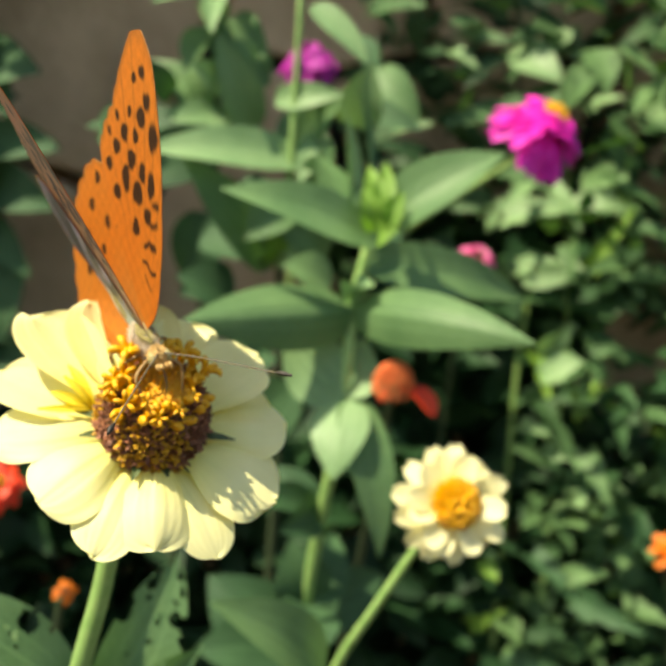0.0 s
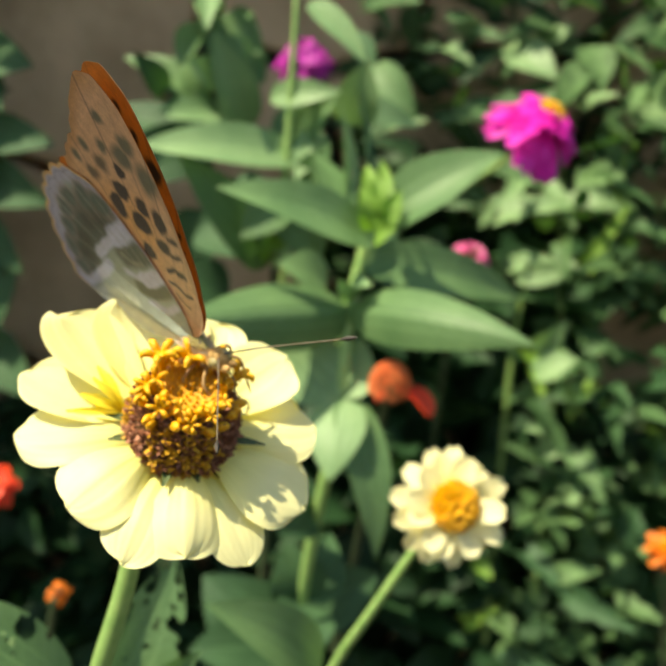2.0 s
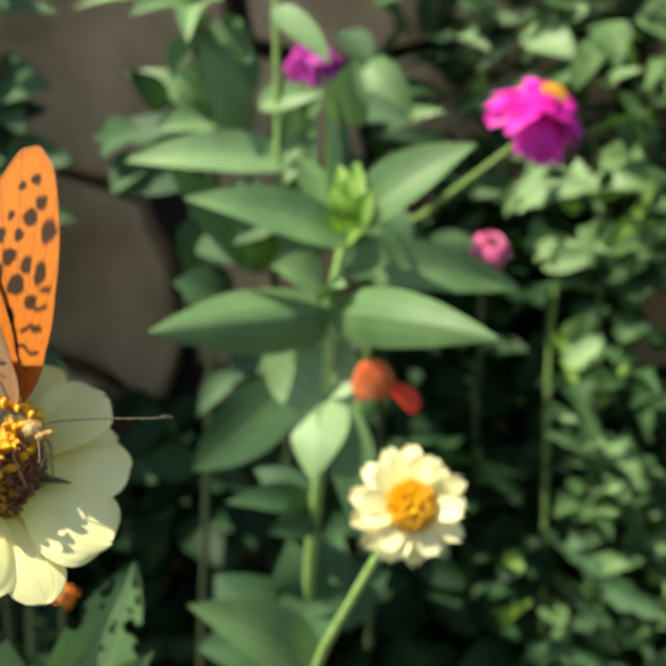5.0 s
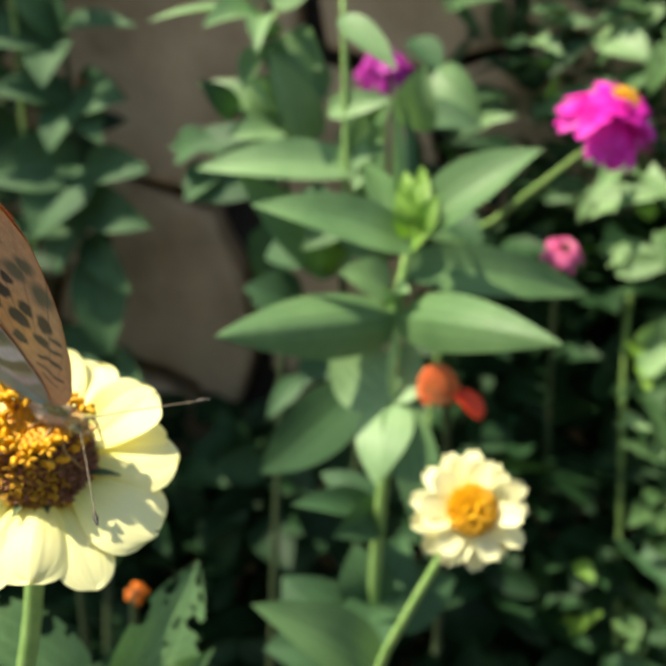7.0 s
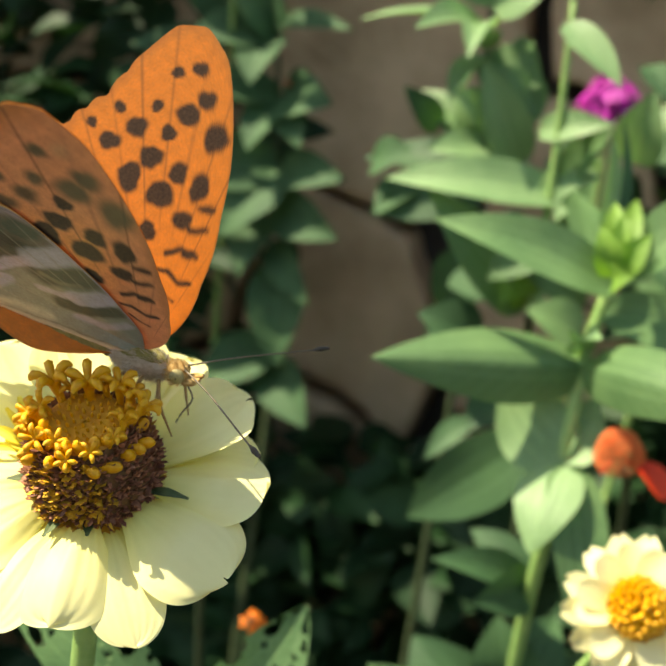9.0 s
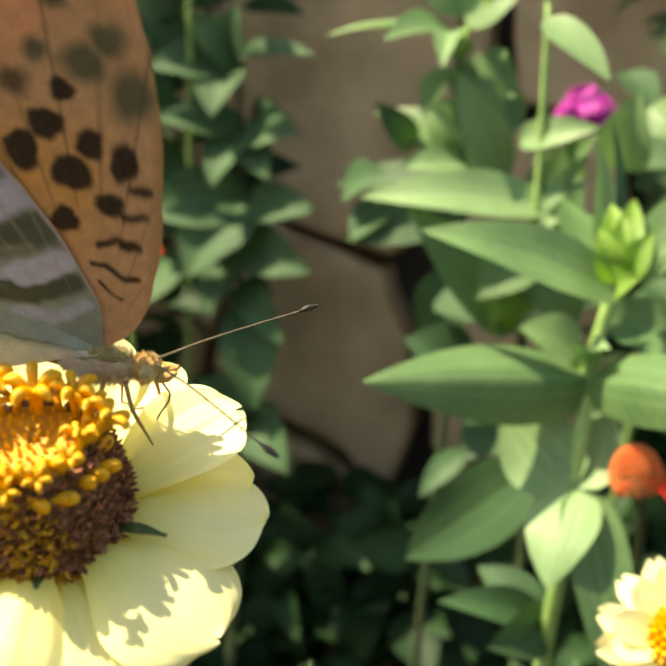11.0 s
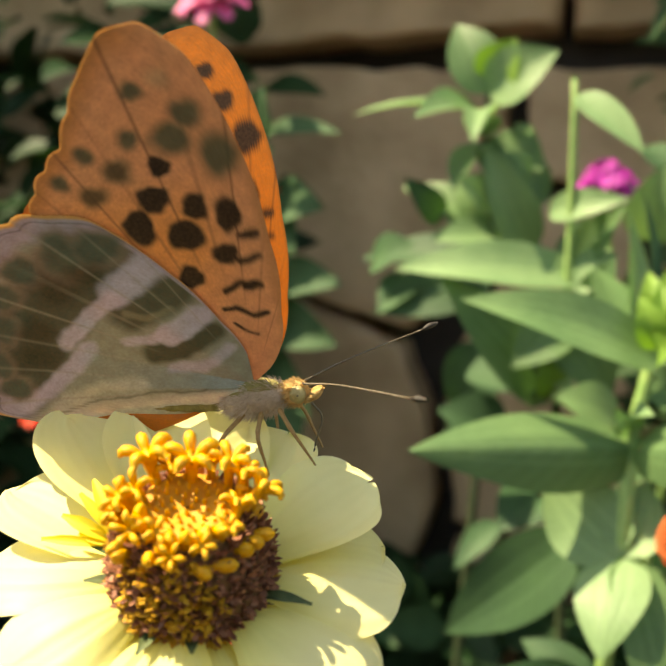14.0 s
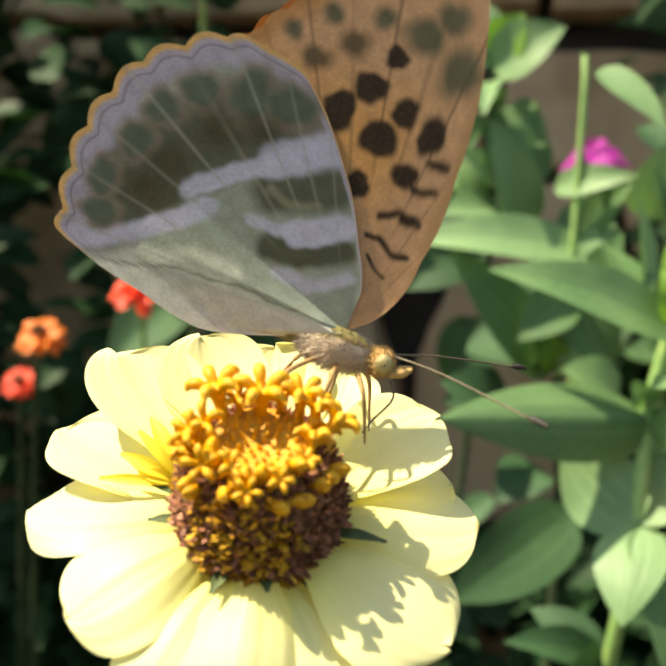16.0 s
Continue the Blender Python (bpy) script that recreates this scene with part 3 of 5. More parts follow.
def floret_mesh(opened):
    if opened:
        verts, faces = tube_data([(0, 0, -0.002), (0, 0, 0.0015), (0, 0, 0.0036)], (0.00042, 0.0005, 0.00085), 5, 7)
        for k in range(5):
            a = 2 * math.pi * k / 5
            d = Vector((math.cos(a), math.sin(a), 0))
            z = Vector((0, 0, 1))
            v, f = tube_data([d * 0.0005 + z * 0.0034, d * 0.0012 + z * 0.0043, d * 0.0020 + z * 0.0045, d * 0.0025 + z * 0.0040], (0.00040, 0.00056, 0.00058, 0.0002), 6, 6, len(verts))
            verts += v
            faces += f
    else:
        verts, faces = tube_data([(0, 0, -0.0012), (0, 0, 0.0), (0, 0, 0.0009), (0, 0, 0.0018), (0, 0, 0.0023)], (0.0003, 0.00045, 0.00058, 0.00055, 0.0001), 7, 8)
    ob = link_mesh("floret", verts, faces, M_FLORET)
    me = ob.data
    bpy.data.objects.remove(ob)
    return me


# ---- the butterfly ----
SIZE = 1.05
FORE_EDGE = ((40, 2.5), (62.8, 9.8), (74.2, 17.7), (82.2, 27.6), (88.3, 35.7), (93.6, 39.2), (99.1, 39.2), (104.5, 36.4), (114, 31.6), (122, 30.4), (129.0, 28.8), (133, 24))
HIND_EDGE = ((86, 4.0), (99.2, 8.5), (108.2, 15.8), (116.3, 24.8), (128.9, 30.2), (144.9, 32.5), (160.7, 32.2), (178.7, 30.2), (187.6, 20.4), (198, 14.1), (204, 3.7))
FORE_SPOTS = ((-7.6, 19.6, 1.35, 1.75), (-3.3, 18.2, 1.7, 1.55), (-5.5, 22.3, 1.45, 1.35), (-1.6, 21.2, 1.25, 1.4), (1.4, 20.0, 1.05, 1.6), (0.2, 15.8, 1.35, 1.1),
              (-3.8, 13.6, 1.2, 1.3), (-4.0, 25.7, 1.1, 1.0), (-11.2, 23.2, 1.35, 1.1), (-8.2, 25.5, 1.5, 1.2), (-14.2, 20.4, 1.3, 0.9), (2.0, 12.0, 1.0, 0.6), (-11.0, 17.0, 1.4, 1.0), (2.9, 17.6, 1.0, 0.5))
FORE_TOP = ((-6.3, 28.6, 1.1, 1.1), (-2.1, 28.3, 1.9, 1.6), (-0.3, 30.4, 1.5, 1.3), (-4.8, 33.0, 1.1, 0.8), (1.9, 26.1, 1.9, 2.2), (-11, 27.5, 1.0, 0.9), (-14, 25, 1.0, 0.8), (-2.0, 34.0, 1.3, 1.0))
BARS = (((0.2, 15.6), (1.5, 14.7), (3.5, 15.3), 0.33), ((-0.6, 11.6), (1.0, 12.5), (3.1, 11.7), 0.38), ((-1.4, 9.4), (-0.1, 9.4), (1.7, 8.5), (2.9, 8.7), 0.3), ((-0.7, 7.5), (1.6, 6.1), 0.17))


HIND_SPOTS = ((-10, 18, 1.2, 0.9), (-13, 14.5, 1.2, 0.9), (-15.5, 10.5, 1.1, 0.9), (-16.5, 6.5, 1.1, 0.8), (-16, 21, 1.3, 1.1), (-19.5, 17, 1.3, 1.1), (-22, 12, 1.3, 1.1), (-23, 7, 1.2, 1.0), (-8, 14, 1.4, 0.5))


def blend(c, k, mask):
    return c * (1 - mask[:, None]) + np.array(k) * mask[:, None]


def blob(u, v, spots, soft=0.16):
    m = np.zeros(len(u))
    for a, b, ra, rb in spots:
        wob = 1 + 0.06 * np.sin(3 * np.arctan2(v - b, u - a) + a) + 0.03 * np.sin(7 * np.arctan2(v - b, u - a) + b)
        d = np.hypot((u - a) / ra, (v - b) / rb) / wob
        m = np.maximum(m, np.clip((1 + soft - d) / (2 * soft), 0, 1))
    return m


def stripe(u, v, pts, width, soft=0.4):
    """How near a place lies to a bent line."""
    best = np.full(len(u), 99.0)
    for (a, b), (c, e) in zip(pts[:-1], pts[1:]):
        dx, dy = c - a, e - b
        t = np.clip(((u - a) * dx + (v - b) * dy) / (dx * dx + dy * dy), 0, 1)
        best = np.minimum(best, np.hypot(u - a - t * dx, v - b - t * dy))
    return np.clip((width * (1 + soft) - best) / (2 * soft * width), 0, 1)


ORANGE, PALE, BLACK = (0.60, 0.185, 0.026), (0.66, 0.34, 0.12), (0.018, 0.012, 0.009)


def wing_bars(u, v):
    m = np.zeros(len(u))
    for bar in BARS:
        m = np.maximum(m, stripe(u, v, bar[:-1], bar[-1]))
    return m


def wing_veins(a, s, at, width=0.3):
    m = np.zeros(len(a))
    for k in at:
        m = np.maximum(m, np.clip(1 - np.abs(a - k) / (width / np.maximum(s, 0.2)), 0, 1) * np.clip((s - 0.3) * 5, 0, 1))
    return m


def fore_upper(u, v, s, a):
    c = np.tile(np.array(ORANGE), (len(u), 1))
    c = blend(c, (0.62, 0.24, 0.04), np.clip(1 - s / 0.35, 0, 1) * 0.6)
    c = blend(c, (0.35, 0.13, 0.03), np.clip((s - 0.95) / 0.05, 0, 1) * 0.7)
    c = blend(c, (0.16, 0.06, 0.02), wing_veins(a, s, (70, 78, 85, 92, 99, 106, 113, 121)) * 0.7)
    bars = wing_bars(u, v)
    return blend(c, BLACK, np.maximum(np.maximum(blob(u, v, tuple((p, q, 1.02 * e, 1.08 * f) for p, q, e, f in FORE_SPOTS)), blob(u, v, tuple((p, q, 0.8 * e, 0.8 * f) for p, q, e, f in FORE_TOP))), bars) * 0.97)


def fore_under(u, v, s, a):
    c = np.tile(np.array((0.62, 0.37, 0.20)), (len(u), 1))
    c = blend(c, (0.70, 0.36, 0.12), np.clip((v - 8) / 8, 0, 1) * np.clip((25 - v) / 6, 0, 1) * np.clip((1.5 - u) / 4, 0, 1) * 0.9)
    c = blend(c, (0.44, 0.22, 0.07), np.clip((s - 0.92) / 0.06, 0, 1) * np.clip((a - 92) / 6, 0, 1) * 0.8)
    c = blend(c, (0.12, 0.07, 0.04), wing_veins(a, s, (66, 76, 84, 92, 100, 108, 116, 124)) * 0.7)
    c = blend(c, (0.085, 0.10, 0.06), blob(u, v, FORE_TOP[:7], 0.4) * 0.9)
    c = blend(c, BLACK, np.maximum(blob(u, v, tuple((p, q, 1.08 * e, 1.12 * f) for p, q, e, f in FORE_SPOTS[:8] + FORE_SPOTS[11:])), wing_bars(u, v)) * 0.98)
    c = blend(c, (0.10, 0.07, 0.035), blob(u, v, FORE_SPOTS[8:11], 0.4) * 0.9)
    return blend(c, (0.40, 0.24, 0.11), np.clip((u - 3.6) / 1.0, 0, 1) * np.clip(v / 6, 0, 1) * 0.7)


def hind_upper(u, v, s, a):
    c = np.tile(np.array(ORANGE), (len(u), 1))
    c = blend(c, (0.55, 0.25, 0.06), np.clip(1 - s / 0.5, 0, 1) * 0.8)
    c = blend(c, (0.35, 0.13, 0.03), np.clip((s - 0.95) / 0.05, 0, 1) * 0.7)
    return blend(c, BLACK, blob(u, v, HIND_SPOTS) * 0.95)


def hind_under(u, v, s, a):
    olive, silver, lilac = (0.050, 0.064, 0.036), (0.72, 0.75, 0.67), (0.50, 0.52, 0.66)
    c = np.tile(np.array((0.29, 0.34, 0.28)), (len(u), 1))
    c = blend(c, silver, np.clip((a - 174) / 9, 0, 1) * 0.9)
    # olive ground between the silvery bands
    c = blend(c, olive, stripe(u, v, ((-5, 21), (-11, 18.0), (-16, 15.0), (-21, 11.0), (-25, 6.0), (-27, 3.6)), 4.4, 0.2) * 0.85)
    c = blend(c, olive, stripe(u, v, ((-5.2, 12.6), (-8.5, 11.6), (-10.5, 11.0)), 2.3, 0.25) * 0.85)
    c = blend(c, olive, stripe(u, v, ((-2.4, 7.2), (-6.4, 5.4), (-9.5, 5.6)), 1.2, 0.3) * 0.9)
    c = blend(c, (0.28, 0.29, 0.20), stripe(u, v, ((-6.0, 10.6), (-8.5, 10.0), (-11, 10.8)), 0.4, 0.5) * 0.6)
    # silvery lilac bands
    c = blend(c, lilac, stripe(u, v, ((-5.6, 16.6), (-8.4, 15.0), (-11.4, 13.3)), 1.75, 0.2) * 0.97)
    c = blend(c, lilac, stripe(u, v, ((-11.4, 13.3), (-14.4, 11.4), (-18.6, 8.4)), 0.9, 0.3) * 0.95)
    c = blend(c, lilac, stripe(u, v, ((-16.4, 7.2), (-20.2, 4.4), (-23.2, 2.5), (-25.8, 1.2), (-28.4, 0.6)), 1.0, 0.3) * 0.92)
    c = blend(c, lilac, stripe(u, v, ((-3.2, 9.4), (-5.6, 8.1), (-7.4, 7.5)), 1.25, 0.2) * 0.95)
    c = blend(c, lilac, stripe(u, v, ((-7.4, 7.5), (-9.6, 7.2), (-11.9, 7.6)), 0.6, 0.4) * 0.85)
    c = blend(c, lilac, stripe(u, v, ((-1.2, 5.0), (-4.6, 3.1), (-8.1, 3.4)), 0.65, 0.4) * 0.75)
    c = blend(c, (0.60, 0.66, 0.54), stripe(u, v, ((-12, 2.2), (-17, 2.4), (-21, 1.2)), 0.8, 0.6) * 0.7)
    c = blend(c, (0.10, 0.12, 0.08), stripe(u, v, ((-5, 0.5), (-12, 1.0), (-18, 0.6), (-25, -0.8)), 0.14, 0.6) * 0.6)
    # lilac margin with a row of round olive marks in pinkish rings
    c = blend(c, (0.42, 0.41, 0.54), np.clip((s - 0.875) / 0.04, 0, 1) * np.clip((182 - a) / 4, 0, 1) * 0.8)
    marks = ((-23.0, 15.1, 1.8, 1.7), (-19.9, 17.7, 1.9, 1.7), (-15.2, 18.6, 2.0, 2.6), (-24.8, 11.3, 1.7, 1.7), (-27.0, 6.9, 1.5, 1.9), (-11.1, 18.8, 2.6, 1.9), (-26.4, 3.6, 2.0, 1.2))
    c = blend(c, (0.34, 0.25, 0.20), blob(u, v, tuple((p, q, 1.3 * e, 1.3 * f) for p, q, e, f in marks), 0.2) * 0.6)
    c = blend(c, (0.075, 0.115, 0.085), blob(u, v, marks, 0.25) * 0.92)
    c = blend(c, (0.045, 0.042, 0.018), blob(u, v, ((-21.0, 10.3, 2.0, 1.8), (-22.4, 7.2, 2.6, 1.7), (-17.2, 14.6, 2.2, 1.8), (-13.5, 15.8, 2.2, 1.5)), 0.5) * 0.75)
    c = blend(c, (0.05, 0.04, 0.035), np.clip(1 - np.abs(s - 0.957) / 0.007, 0, 1) * np.clip((183 - a) / 4, 0, 1) * 0.5)
    c = blend(c, (0.66, 0.42, 0.16), np.clip((s - 0.974) / 0.01, 0, 1) * np.clip((183 - a) / 4, 0, 1))
    return blend(c, (0.36, 0.36, 0.30), wing_veins(a, s, (112, 120, 128.5, 138, 147.5, 157, 166.5, 176), 0.35) * 0.6)


def wing_data(edge, side, scallop, bow, rows=140, cols=170):
    """A wing in its own plane as a fan from the hinge: across u (ahead), v (out). Returns verts and the fan coordinates."""
    angs = np.array([e[0] for e in edge], float)
    rads = np.array([e[1] for e in edge], float)
    a = np.linspace(angs[0], angs[-1], cols)
    r = np.interp(a, angs, rads)
    ker = np.array([1, 3, 5, 3, 1]) / 13.0
    r = np.convolve(np.r_[r[0], r[0], r, r[-1], r[-1]], ker, "valid")
    if scallop:
        zone = np.clip((a - scallop[0]) / 4, 0, 1) * np.clip((scallop[1] - a) / 4, 0, 1)
        r = r + zone * scallop[3] * (np.abs(np.sin((a - scallop[0]) * math.pi / scallop[2])) - 0.6)
    s = np.linspace(0.012, 1, rows)
    S, A = np.meshgrid(s, a, indexing="ij")
    R = S * r[None, :]
    u, v = R * np.cos(np.radians(A)), R * np.sin(np.radians(A))
    w = bow * np.sin(math.pi * S)
    return u.ravel(), v.ravel(), w.ravel(), S.ravel(), A.ravel(), rows, cols


def build_wing(root, name, edge, upper, under, side, scallop, bow, shift):
    u, v, w, s, a, rows, cols = wing_data(edge, side, scallop, bow)
    f = grid_faces(rows, cols)
    k = SIZE / 1000
    wing = None
    for skin, fun, mat, off in (("upper", upper, M_WING_UP, 0.05), ("under", under, M_WING_DOWN, -0.05)):
        # markings wander a little, and single scales are missing
        du = 0.14 * np.sin(1.3 * u + 0.7 * v) + 0.07 * np.sin(2.9 * v - 1.1 * u + 2)
        dv = 0.13 * np.sin(1.1 * v - 0.9 * u + 1) + 0.06 * np.sin(3.1 * u + 1.7 * v)
        rgb = fun(u + du, v + dv, s, a)
        rgb = rgb * (1 + 0.05 * np.random.default_rng(7).standard_normal(len(u)) + 0.07 * np.sin(1.9 * u + 1) * np.sin(2.3 * v))[:, None]
        pat = np.c_[np.clip(rgb, 0, 1), np.ones(len(u))]
        # the upper face looks inwards when the wings are shut
        y = side * (-(w + off)) + side * shift
        if "hind" in name:
            # the inner margin bulges round the abdomen
            y = y + side * 0.8 * np.clip((a - 158) / 14, 0, 1) * np.clip(1 - (s / 0.72) ** 2, 0, 1) * np.clip(s / 0.08, 0, 1)
        verts = np.c_[u * k, y * k, v * k]
        if wing is None:
            wing = link_mesh(name, verts, f, mat, root, "", None, True, pat)
        else:
            link_mesh("underside", verts, f, mat, wing, "silvery green and lilac underside" if "hind" in name else "pale orange underside with black spots", None, True, pat)
    return wing


def ball(name, centre, size, material, parent, turn=(0, 0, 0), seg=18, rough=0.0, seed=0):
    v = []
    for i in range(seg + 1):
        th = math.pi * i / seg
        for j in range(seg):
            p = 2 * math.pi * j / seg
            d = Vector((math.sin(th) * math.cos(p), math.sin(th) * math.sin(p), math.cos(th)))
            k = 1 + rough * noise.noise(d * 6 + Vector((seed, 0, 0)))
            v.append(Vector((d.x * size[0], d.y * size[1], d.z * size[2])) * k)
    ob = link_mesh(name, v, grid_faces(seg + 1, seg, True), material, parent)
    ob.matrix_basis = pose(*centre, *turn)
    return ob


def hairs(name, centre, size, count, length, material, parent, seed):
    """Short fur on a rounded body."""
    rg = random.Random(seed)
    verts, faces = [], []
    for _ in range(count):
        d = Vector((rg.gauss(0, 1), rg.gauss(0, 1), rg.gauss(0, 1))).normalized()
        c = Vector(centre) + Vector((d.x * size[0], d.y * size[1], d.z * size[2]))
        g = (d + Vector((-0.9, 0, -0.2))).normalized()
        s = g.orthogonal().normalized() * 0.00006
        ln = length * rg.uniform(0.5, 1.2)
        b = len(verts)
        verts += [c - s, c + s, c + g * ln]
        faces.append((b, b + 1, b + 2))
    tagged(link_mesh(name, verts, faces, material, parent, smooth=False), kind="stuff")


def build_butterfly():
    root = new("butterfly")
    tagged(root, "orange fritillary butterfly with black spots and silvery-green hindwing undersides", "butterfly")
    k = SIZE / 1000
    thorax = ball("thorax", (-0.5 * k, 0, -1.9 * k), (3.8 * k, 1.55 * k, 2.0 * k), M_FUR, root, rough=0.06)
    hairs("thorax_fur", (-0.5 * k, 0, -1.9 * k), (3.8 * k, 1.55 * k, 2.0 * k), 1500, 0.0010, M_FUR, root, 1)
    ball("thorax_back", (-0.6 * k, 0, -1.2 * k), (3.5 * k, 1.35 * k, 1.6 * k), M_FUR_TOP, root, rough=0.08)
    # abdomen in rings
    verts, n = [], 26
    for i in range(n):
        s = i / (n - 1)
        r = 1.45 * math.sin(math.pi * (0.16 + 0.80 * s)) ** 0.7 * (1 + 0.05 * math.cos(s * 50)) * (1 - 0.3 * s)
        for j in range(14):
            p = 2 * math.pi * j / 14
            verts.append(((-3.2 - 13.5 * s) * k, 0.42 * r * math.cos(p) * k, (-1.9 + 2.0 * s + r * math.sin(p)) * k))
    link_mesh("abdomen", verts, grid_faces(n, 14, True), M_FUR_TOP, root)
    head = ball("head", (4.2 * k, 0, -1.8 * k), (1.45 * k, 1.45 * k, 1.4 * k), M_FACE, root, rough=0.08)
    hairs("face_fur", (4.2 * k, 0, -1.8 * k), (1.45 * k, 1.4 * k, 1.4 * k), 500, 0.0007, M_FACE, root, 2)
    for side in (1, -1):
        ball("eye", (4.45 * k, 0.95 * side * k, -1.75 * k), (0.95 * k, 0.7 * k, 1.0 * k), M_EYE, root)
        ball("pupil", (4.6 * k, 1.55 * side * k, -1.7 * k), (0.15 * k, 0.12 * k, 0.17 * k), M_CLUB, root, seg=8)
        tube("palp", [(5.2 * k, 0.5 * side * k, -2.6 * k), (6.4 * k, 0.6 * side * k, -2.1 * k), (7.3 * k, 0.5 * side * k, -1.5 * k)], (0.0005, 0.0006, 0.0002), M_FACE, root, "", 8, 6)
        ant = tube("antenna", [(5.2 * k, 0.5 * side * k, -0.8 * k), (10 * k, 4.4 * side * k, -0.2 * k), (17.6 * k, 10.9 * side * k, -0.1 * k)], (0.00013, 0.00010, 0.00011), M_FEELER, root, "", 14, 5)
        tube("club", [(17.5 * k, 10.8 * side * k, -0.1 * k), (18.3 * k, 11.5 * side * k, 0), (19.2 * k, 12.2 * side * k, 0)], (0.00014, 0.0004, 0.00018), M_CLUB, ant, "", 8, 7)
        for x0, out, fx, fz in ((2.2, 3.2, 3.0, -9.5), (0.2, 4.2, 0.0, -9.5), (-1.8, 4.0, -4.5, -9.0)):
            tube("leg", [(x0 * k, 0.9 * side * k, -3.2 * k), ((x0 + 0.45 * fx) * k, out * side * k, -4.6 * k), ((x0 + 0.8 * fx) * k, (out - 0.4) * side * k, -7.6 * k), ((x0 + fx) * k, (out - 0.8) * side * k, fz * k)],
                 (0.00028, 0.00026, 0.00016, 0.0001), M_LIMB, root, "", 18, 6)
    tube("tongue", [(5.6 * k, 0, -3.2 * k), (6.4 * k, 0, -5.0 * k), (5.2 * k, 0, -7.6 * k), (4.6 * k, 0, -9.2 * k)], (0.00014, 0.00012, 0.0001), M_FEELER, root, "", 14, 5)
    wings = []
    for side in (1, -1):
        wings.append((side, True, build_wing(root, "forewing", FORE_EDGE, fore_upper, fore_under, side, (104, 130, 5.2, 0.5), 0.06, 0.05)))
        wings.append((side, False, build_wing(root, "hindwing", HIND_EDGE, hind_upper, hind_under, side, (122, 182, 7.5, 0.9), 0.06, 0.24)))
    return root, wings


# ---- the planting ----
F_CAM, F_UP, F_MIX, F_BACK = (0.1, -1, 0.25), (0, -0.25, 1), (0, -0.75, 0.75), (0, -0.4, -0.9)


def build_tall_plant():
    root = new("zinnia_plant")
    tagged(root, "tall budded zinnia plant with paired clasping green leaves", "plant")
    tube("stem", [(0.0178, 0.2906, 0.6686), (0.0161, 0.2850, 0.6536), (0.0123, 0.2819, 0.6337), (0.0108, 0.2730, 0.6060), (0.0062, 0.2760, 0.5655), (0.0033, 0.2811, 0.5316), (-0.0005, 0.2913, 0.4791), (-0.0067, 0.3079, 0.3263)], (0.0012, 0.0017, 0.0019, 0.002, 0.0021, 0.0022, 0.0024, 0.0028), M_STEM, root, "", 50, 9)
    def lf(base, tip, w, face=F_MIX, mat=M_LEAF, **kw):
        leaf(base, tip, 1.3 * w, face, mat, root, **kw)
    lf((0.0131, 0.2810, 0.6339), (-0.0381, 0.2475, 0.6370), .0165, (0.1, -0.85, 0.55), arch=0.06, fold=-0.55, seed=1)
    lf((0.0126, 0.2810, 0.6340), (0.0571, 0.2347, 0.6383), .0140, (-0.1, -0.9, 0.42), arch=0.12, fold=-0.5, seed=2)
    lf((0.0143, 0.2863, 0.6480), (0.0773, 0.3185, 0.6313), .0135, (-0.1, -0.85, 0.55), arch=0.07, fold=0.3, seed=3)
    lf((0.0184, 0.2826, 0.6556), (-0.0294, 0.2687, 0.6711), .0125, (0.15, -0.75, 0.65), arch=0.08, fold=0.3, seed=4)
    lf((0.0204, 0.2861, 0.6600), (0.0565, 0.2850, 0.6841), .0145, (-0.3, -0.7, 0.6), arch=0.08, fold=0.4, seed=5)
    lf((0.0161, 0.2890, 0.6680), (0.0135, 0.3150, 0.6999), .0052, (0.85, -0.5, 0.1), M_SHADE_LEAF, arch=0.03, fold=0.45, seed=6)
    lf((0.0122, 0.3052, 0.6624), (0.0098, 0.3407, 0.6953), .0088, (0.75, -0.65, 0.0), M_PALE, arch=0.04, fold=0.2, seed=7)
    lf((0.0102, 0.2993, 0.6606), (0.0011, 0.3246, 0.6772), .0110, (0.5, -0.9, 0.1), arch=0.06, fold=0.2, seed=8)
    lf((0.0171, 0.2814, 0.6589), (0.0153, 0.2890, 0.6778), .0065, F_CAM, M_YOUNG, arch=0.18, fold=0.4, seed=9)
    lf((0.0178, 0.2794, 0.6593), (0.0252, 0.2814, 0.6713), .0060, F_CAM, M_YOUNG, arch=0.2, fold=0.4, seed=10)
    lf((0.0169, 0.2794, 0.6593), (0.0129, 0.2789, 0.6723), .0062, F_CAM, M_YOUNG, arch=0.2, fold=0.4, seed=11)
    lf((0.0178, 0.2775, 0.6596), (0.0206, 0.2918, 0.6789), .0058, F_CAM, M_YOUNG, arch=0.12, fold=0.4, seed=12)
    lf((0.0178, 0.2753, 0.6594), (0.0227, 0.2680, 0.6619), .0065, F_CAM, M_YOUNG, arch=0.25, fold=0.3, seed=13)
    lf((0.0104, 0.2712, 0.6086), (-0.0085, 0.2800, 0.6247), .0165, (0.15, -1, 0.25), M_PALE, arch=-0.04, fold=0.16, peak=0.40, seed=14)
    lf((0.0110, 0.2714, 0.6086), (0.0170, 0.2820, 0.6248), .0125, (-0.2, -1, 0.25), M_PALE, arch=-0.04, fold=0.16, peak=0.38, seed=15)
    lf((0.0104, 0.2700, 0.6082), (0.0066, 0.2510, 0.5900), .0138, (-0.25, -0.9, 0.30), M_PALE, arch=0.10, fold=-0.12, peak=0.34, seed=16)
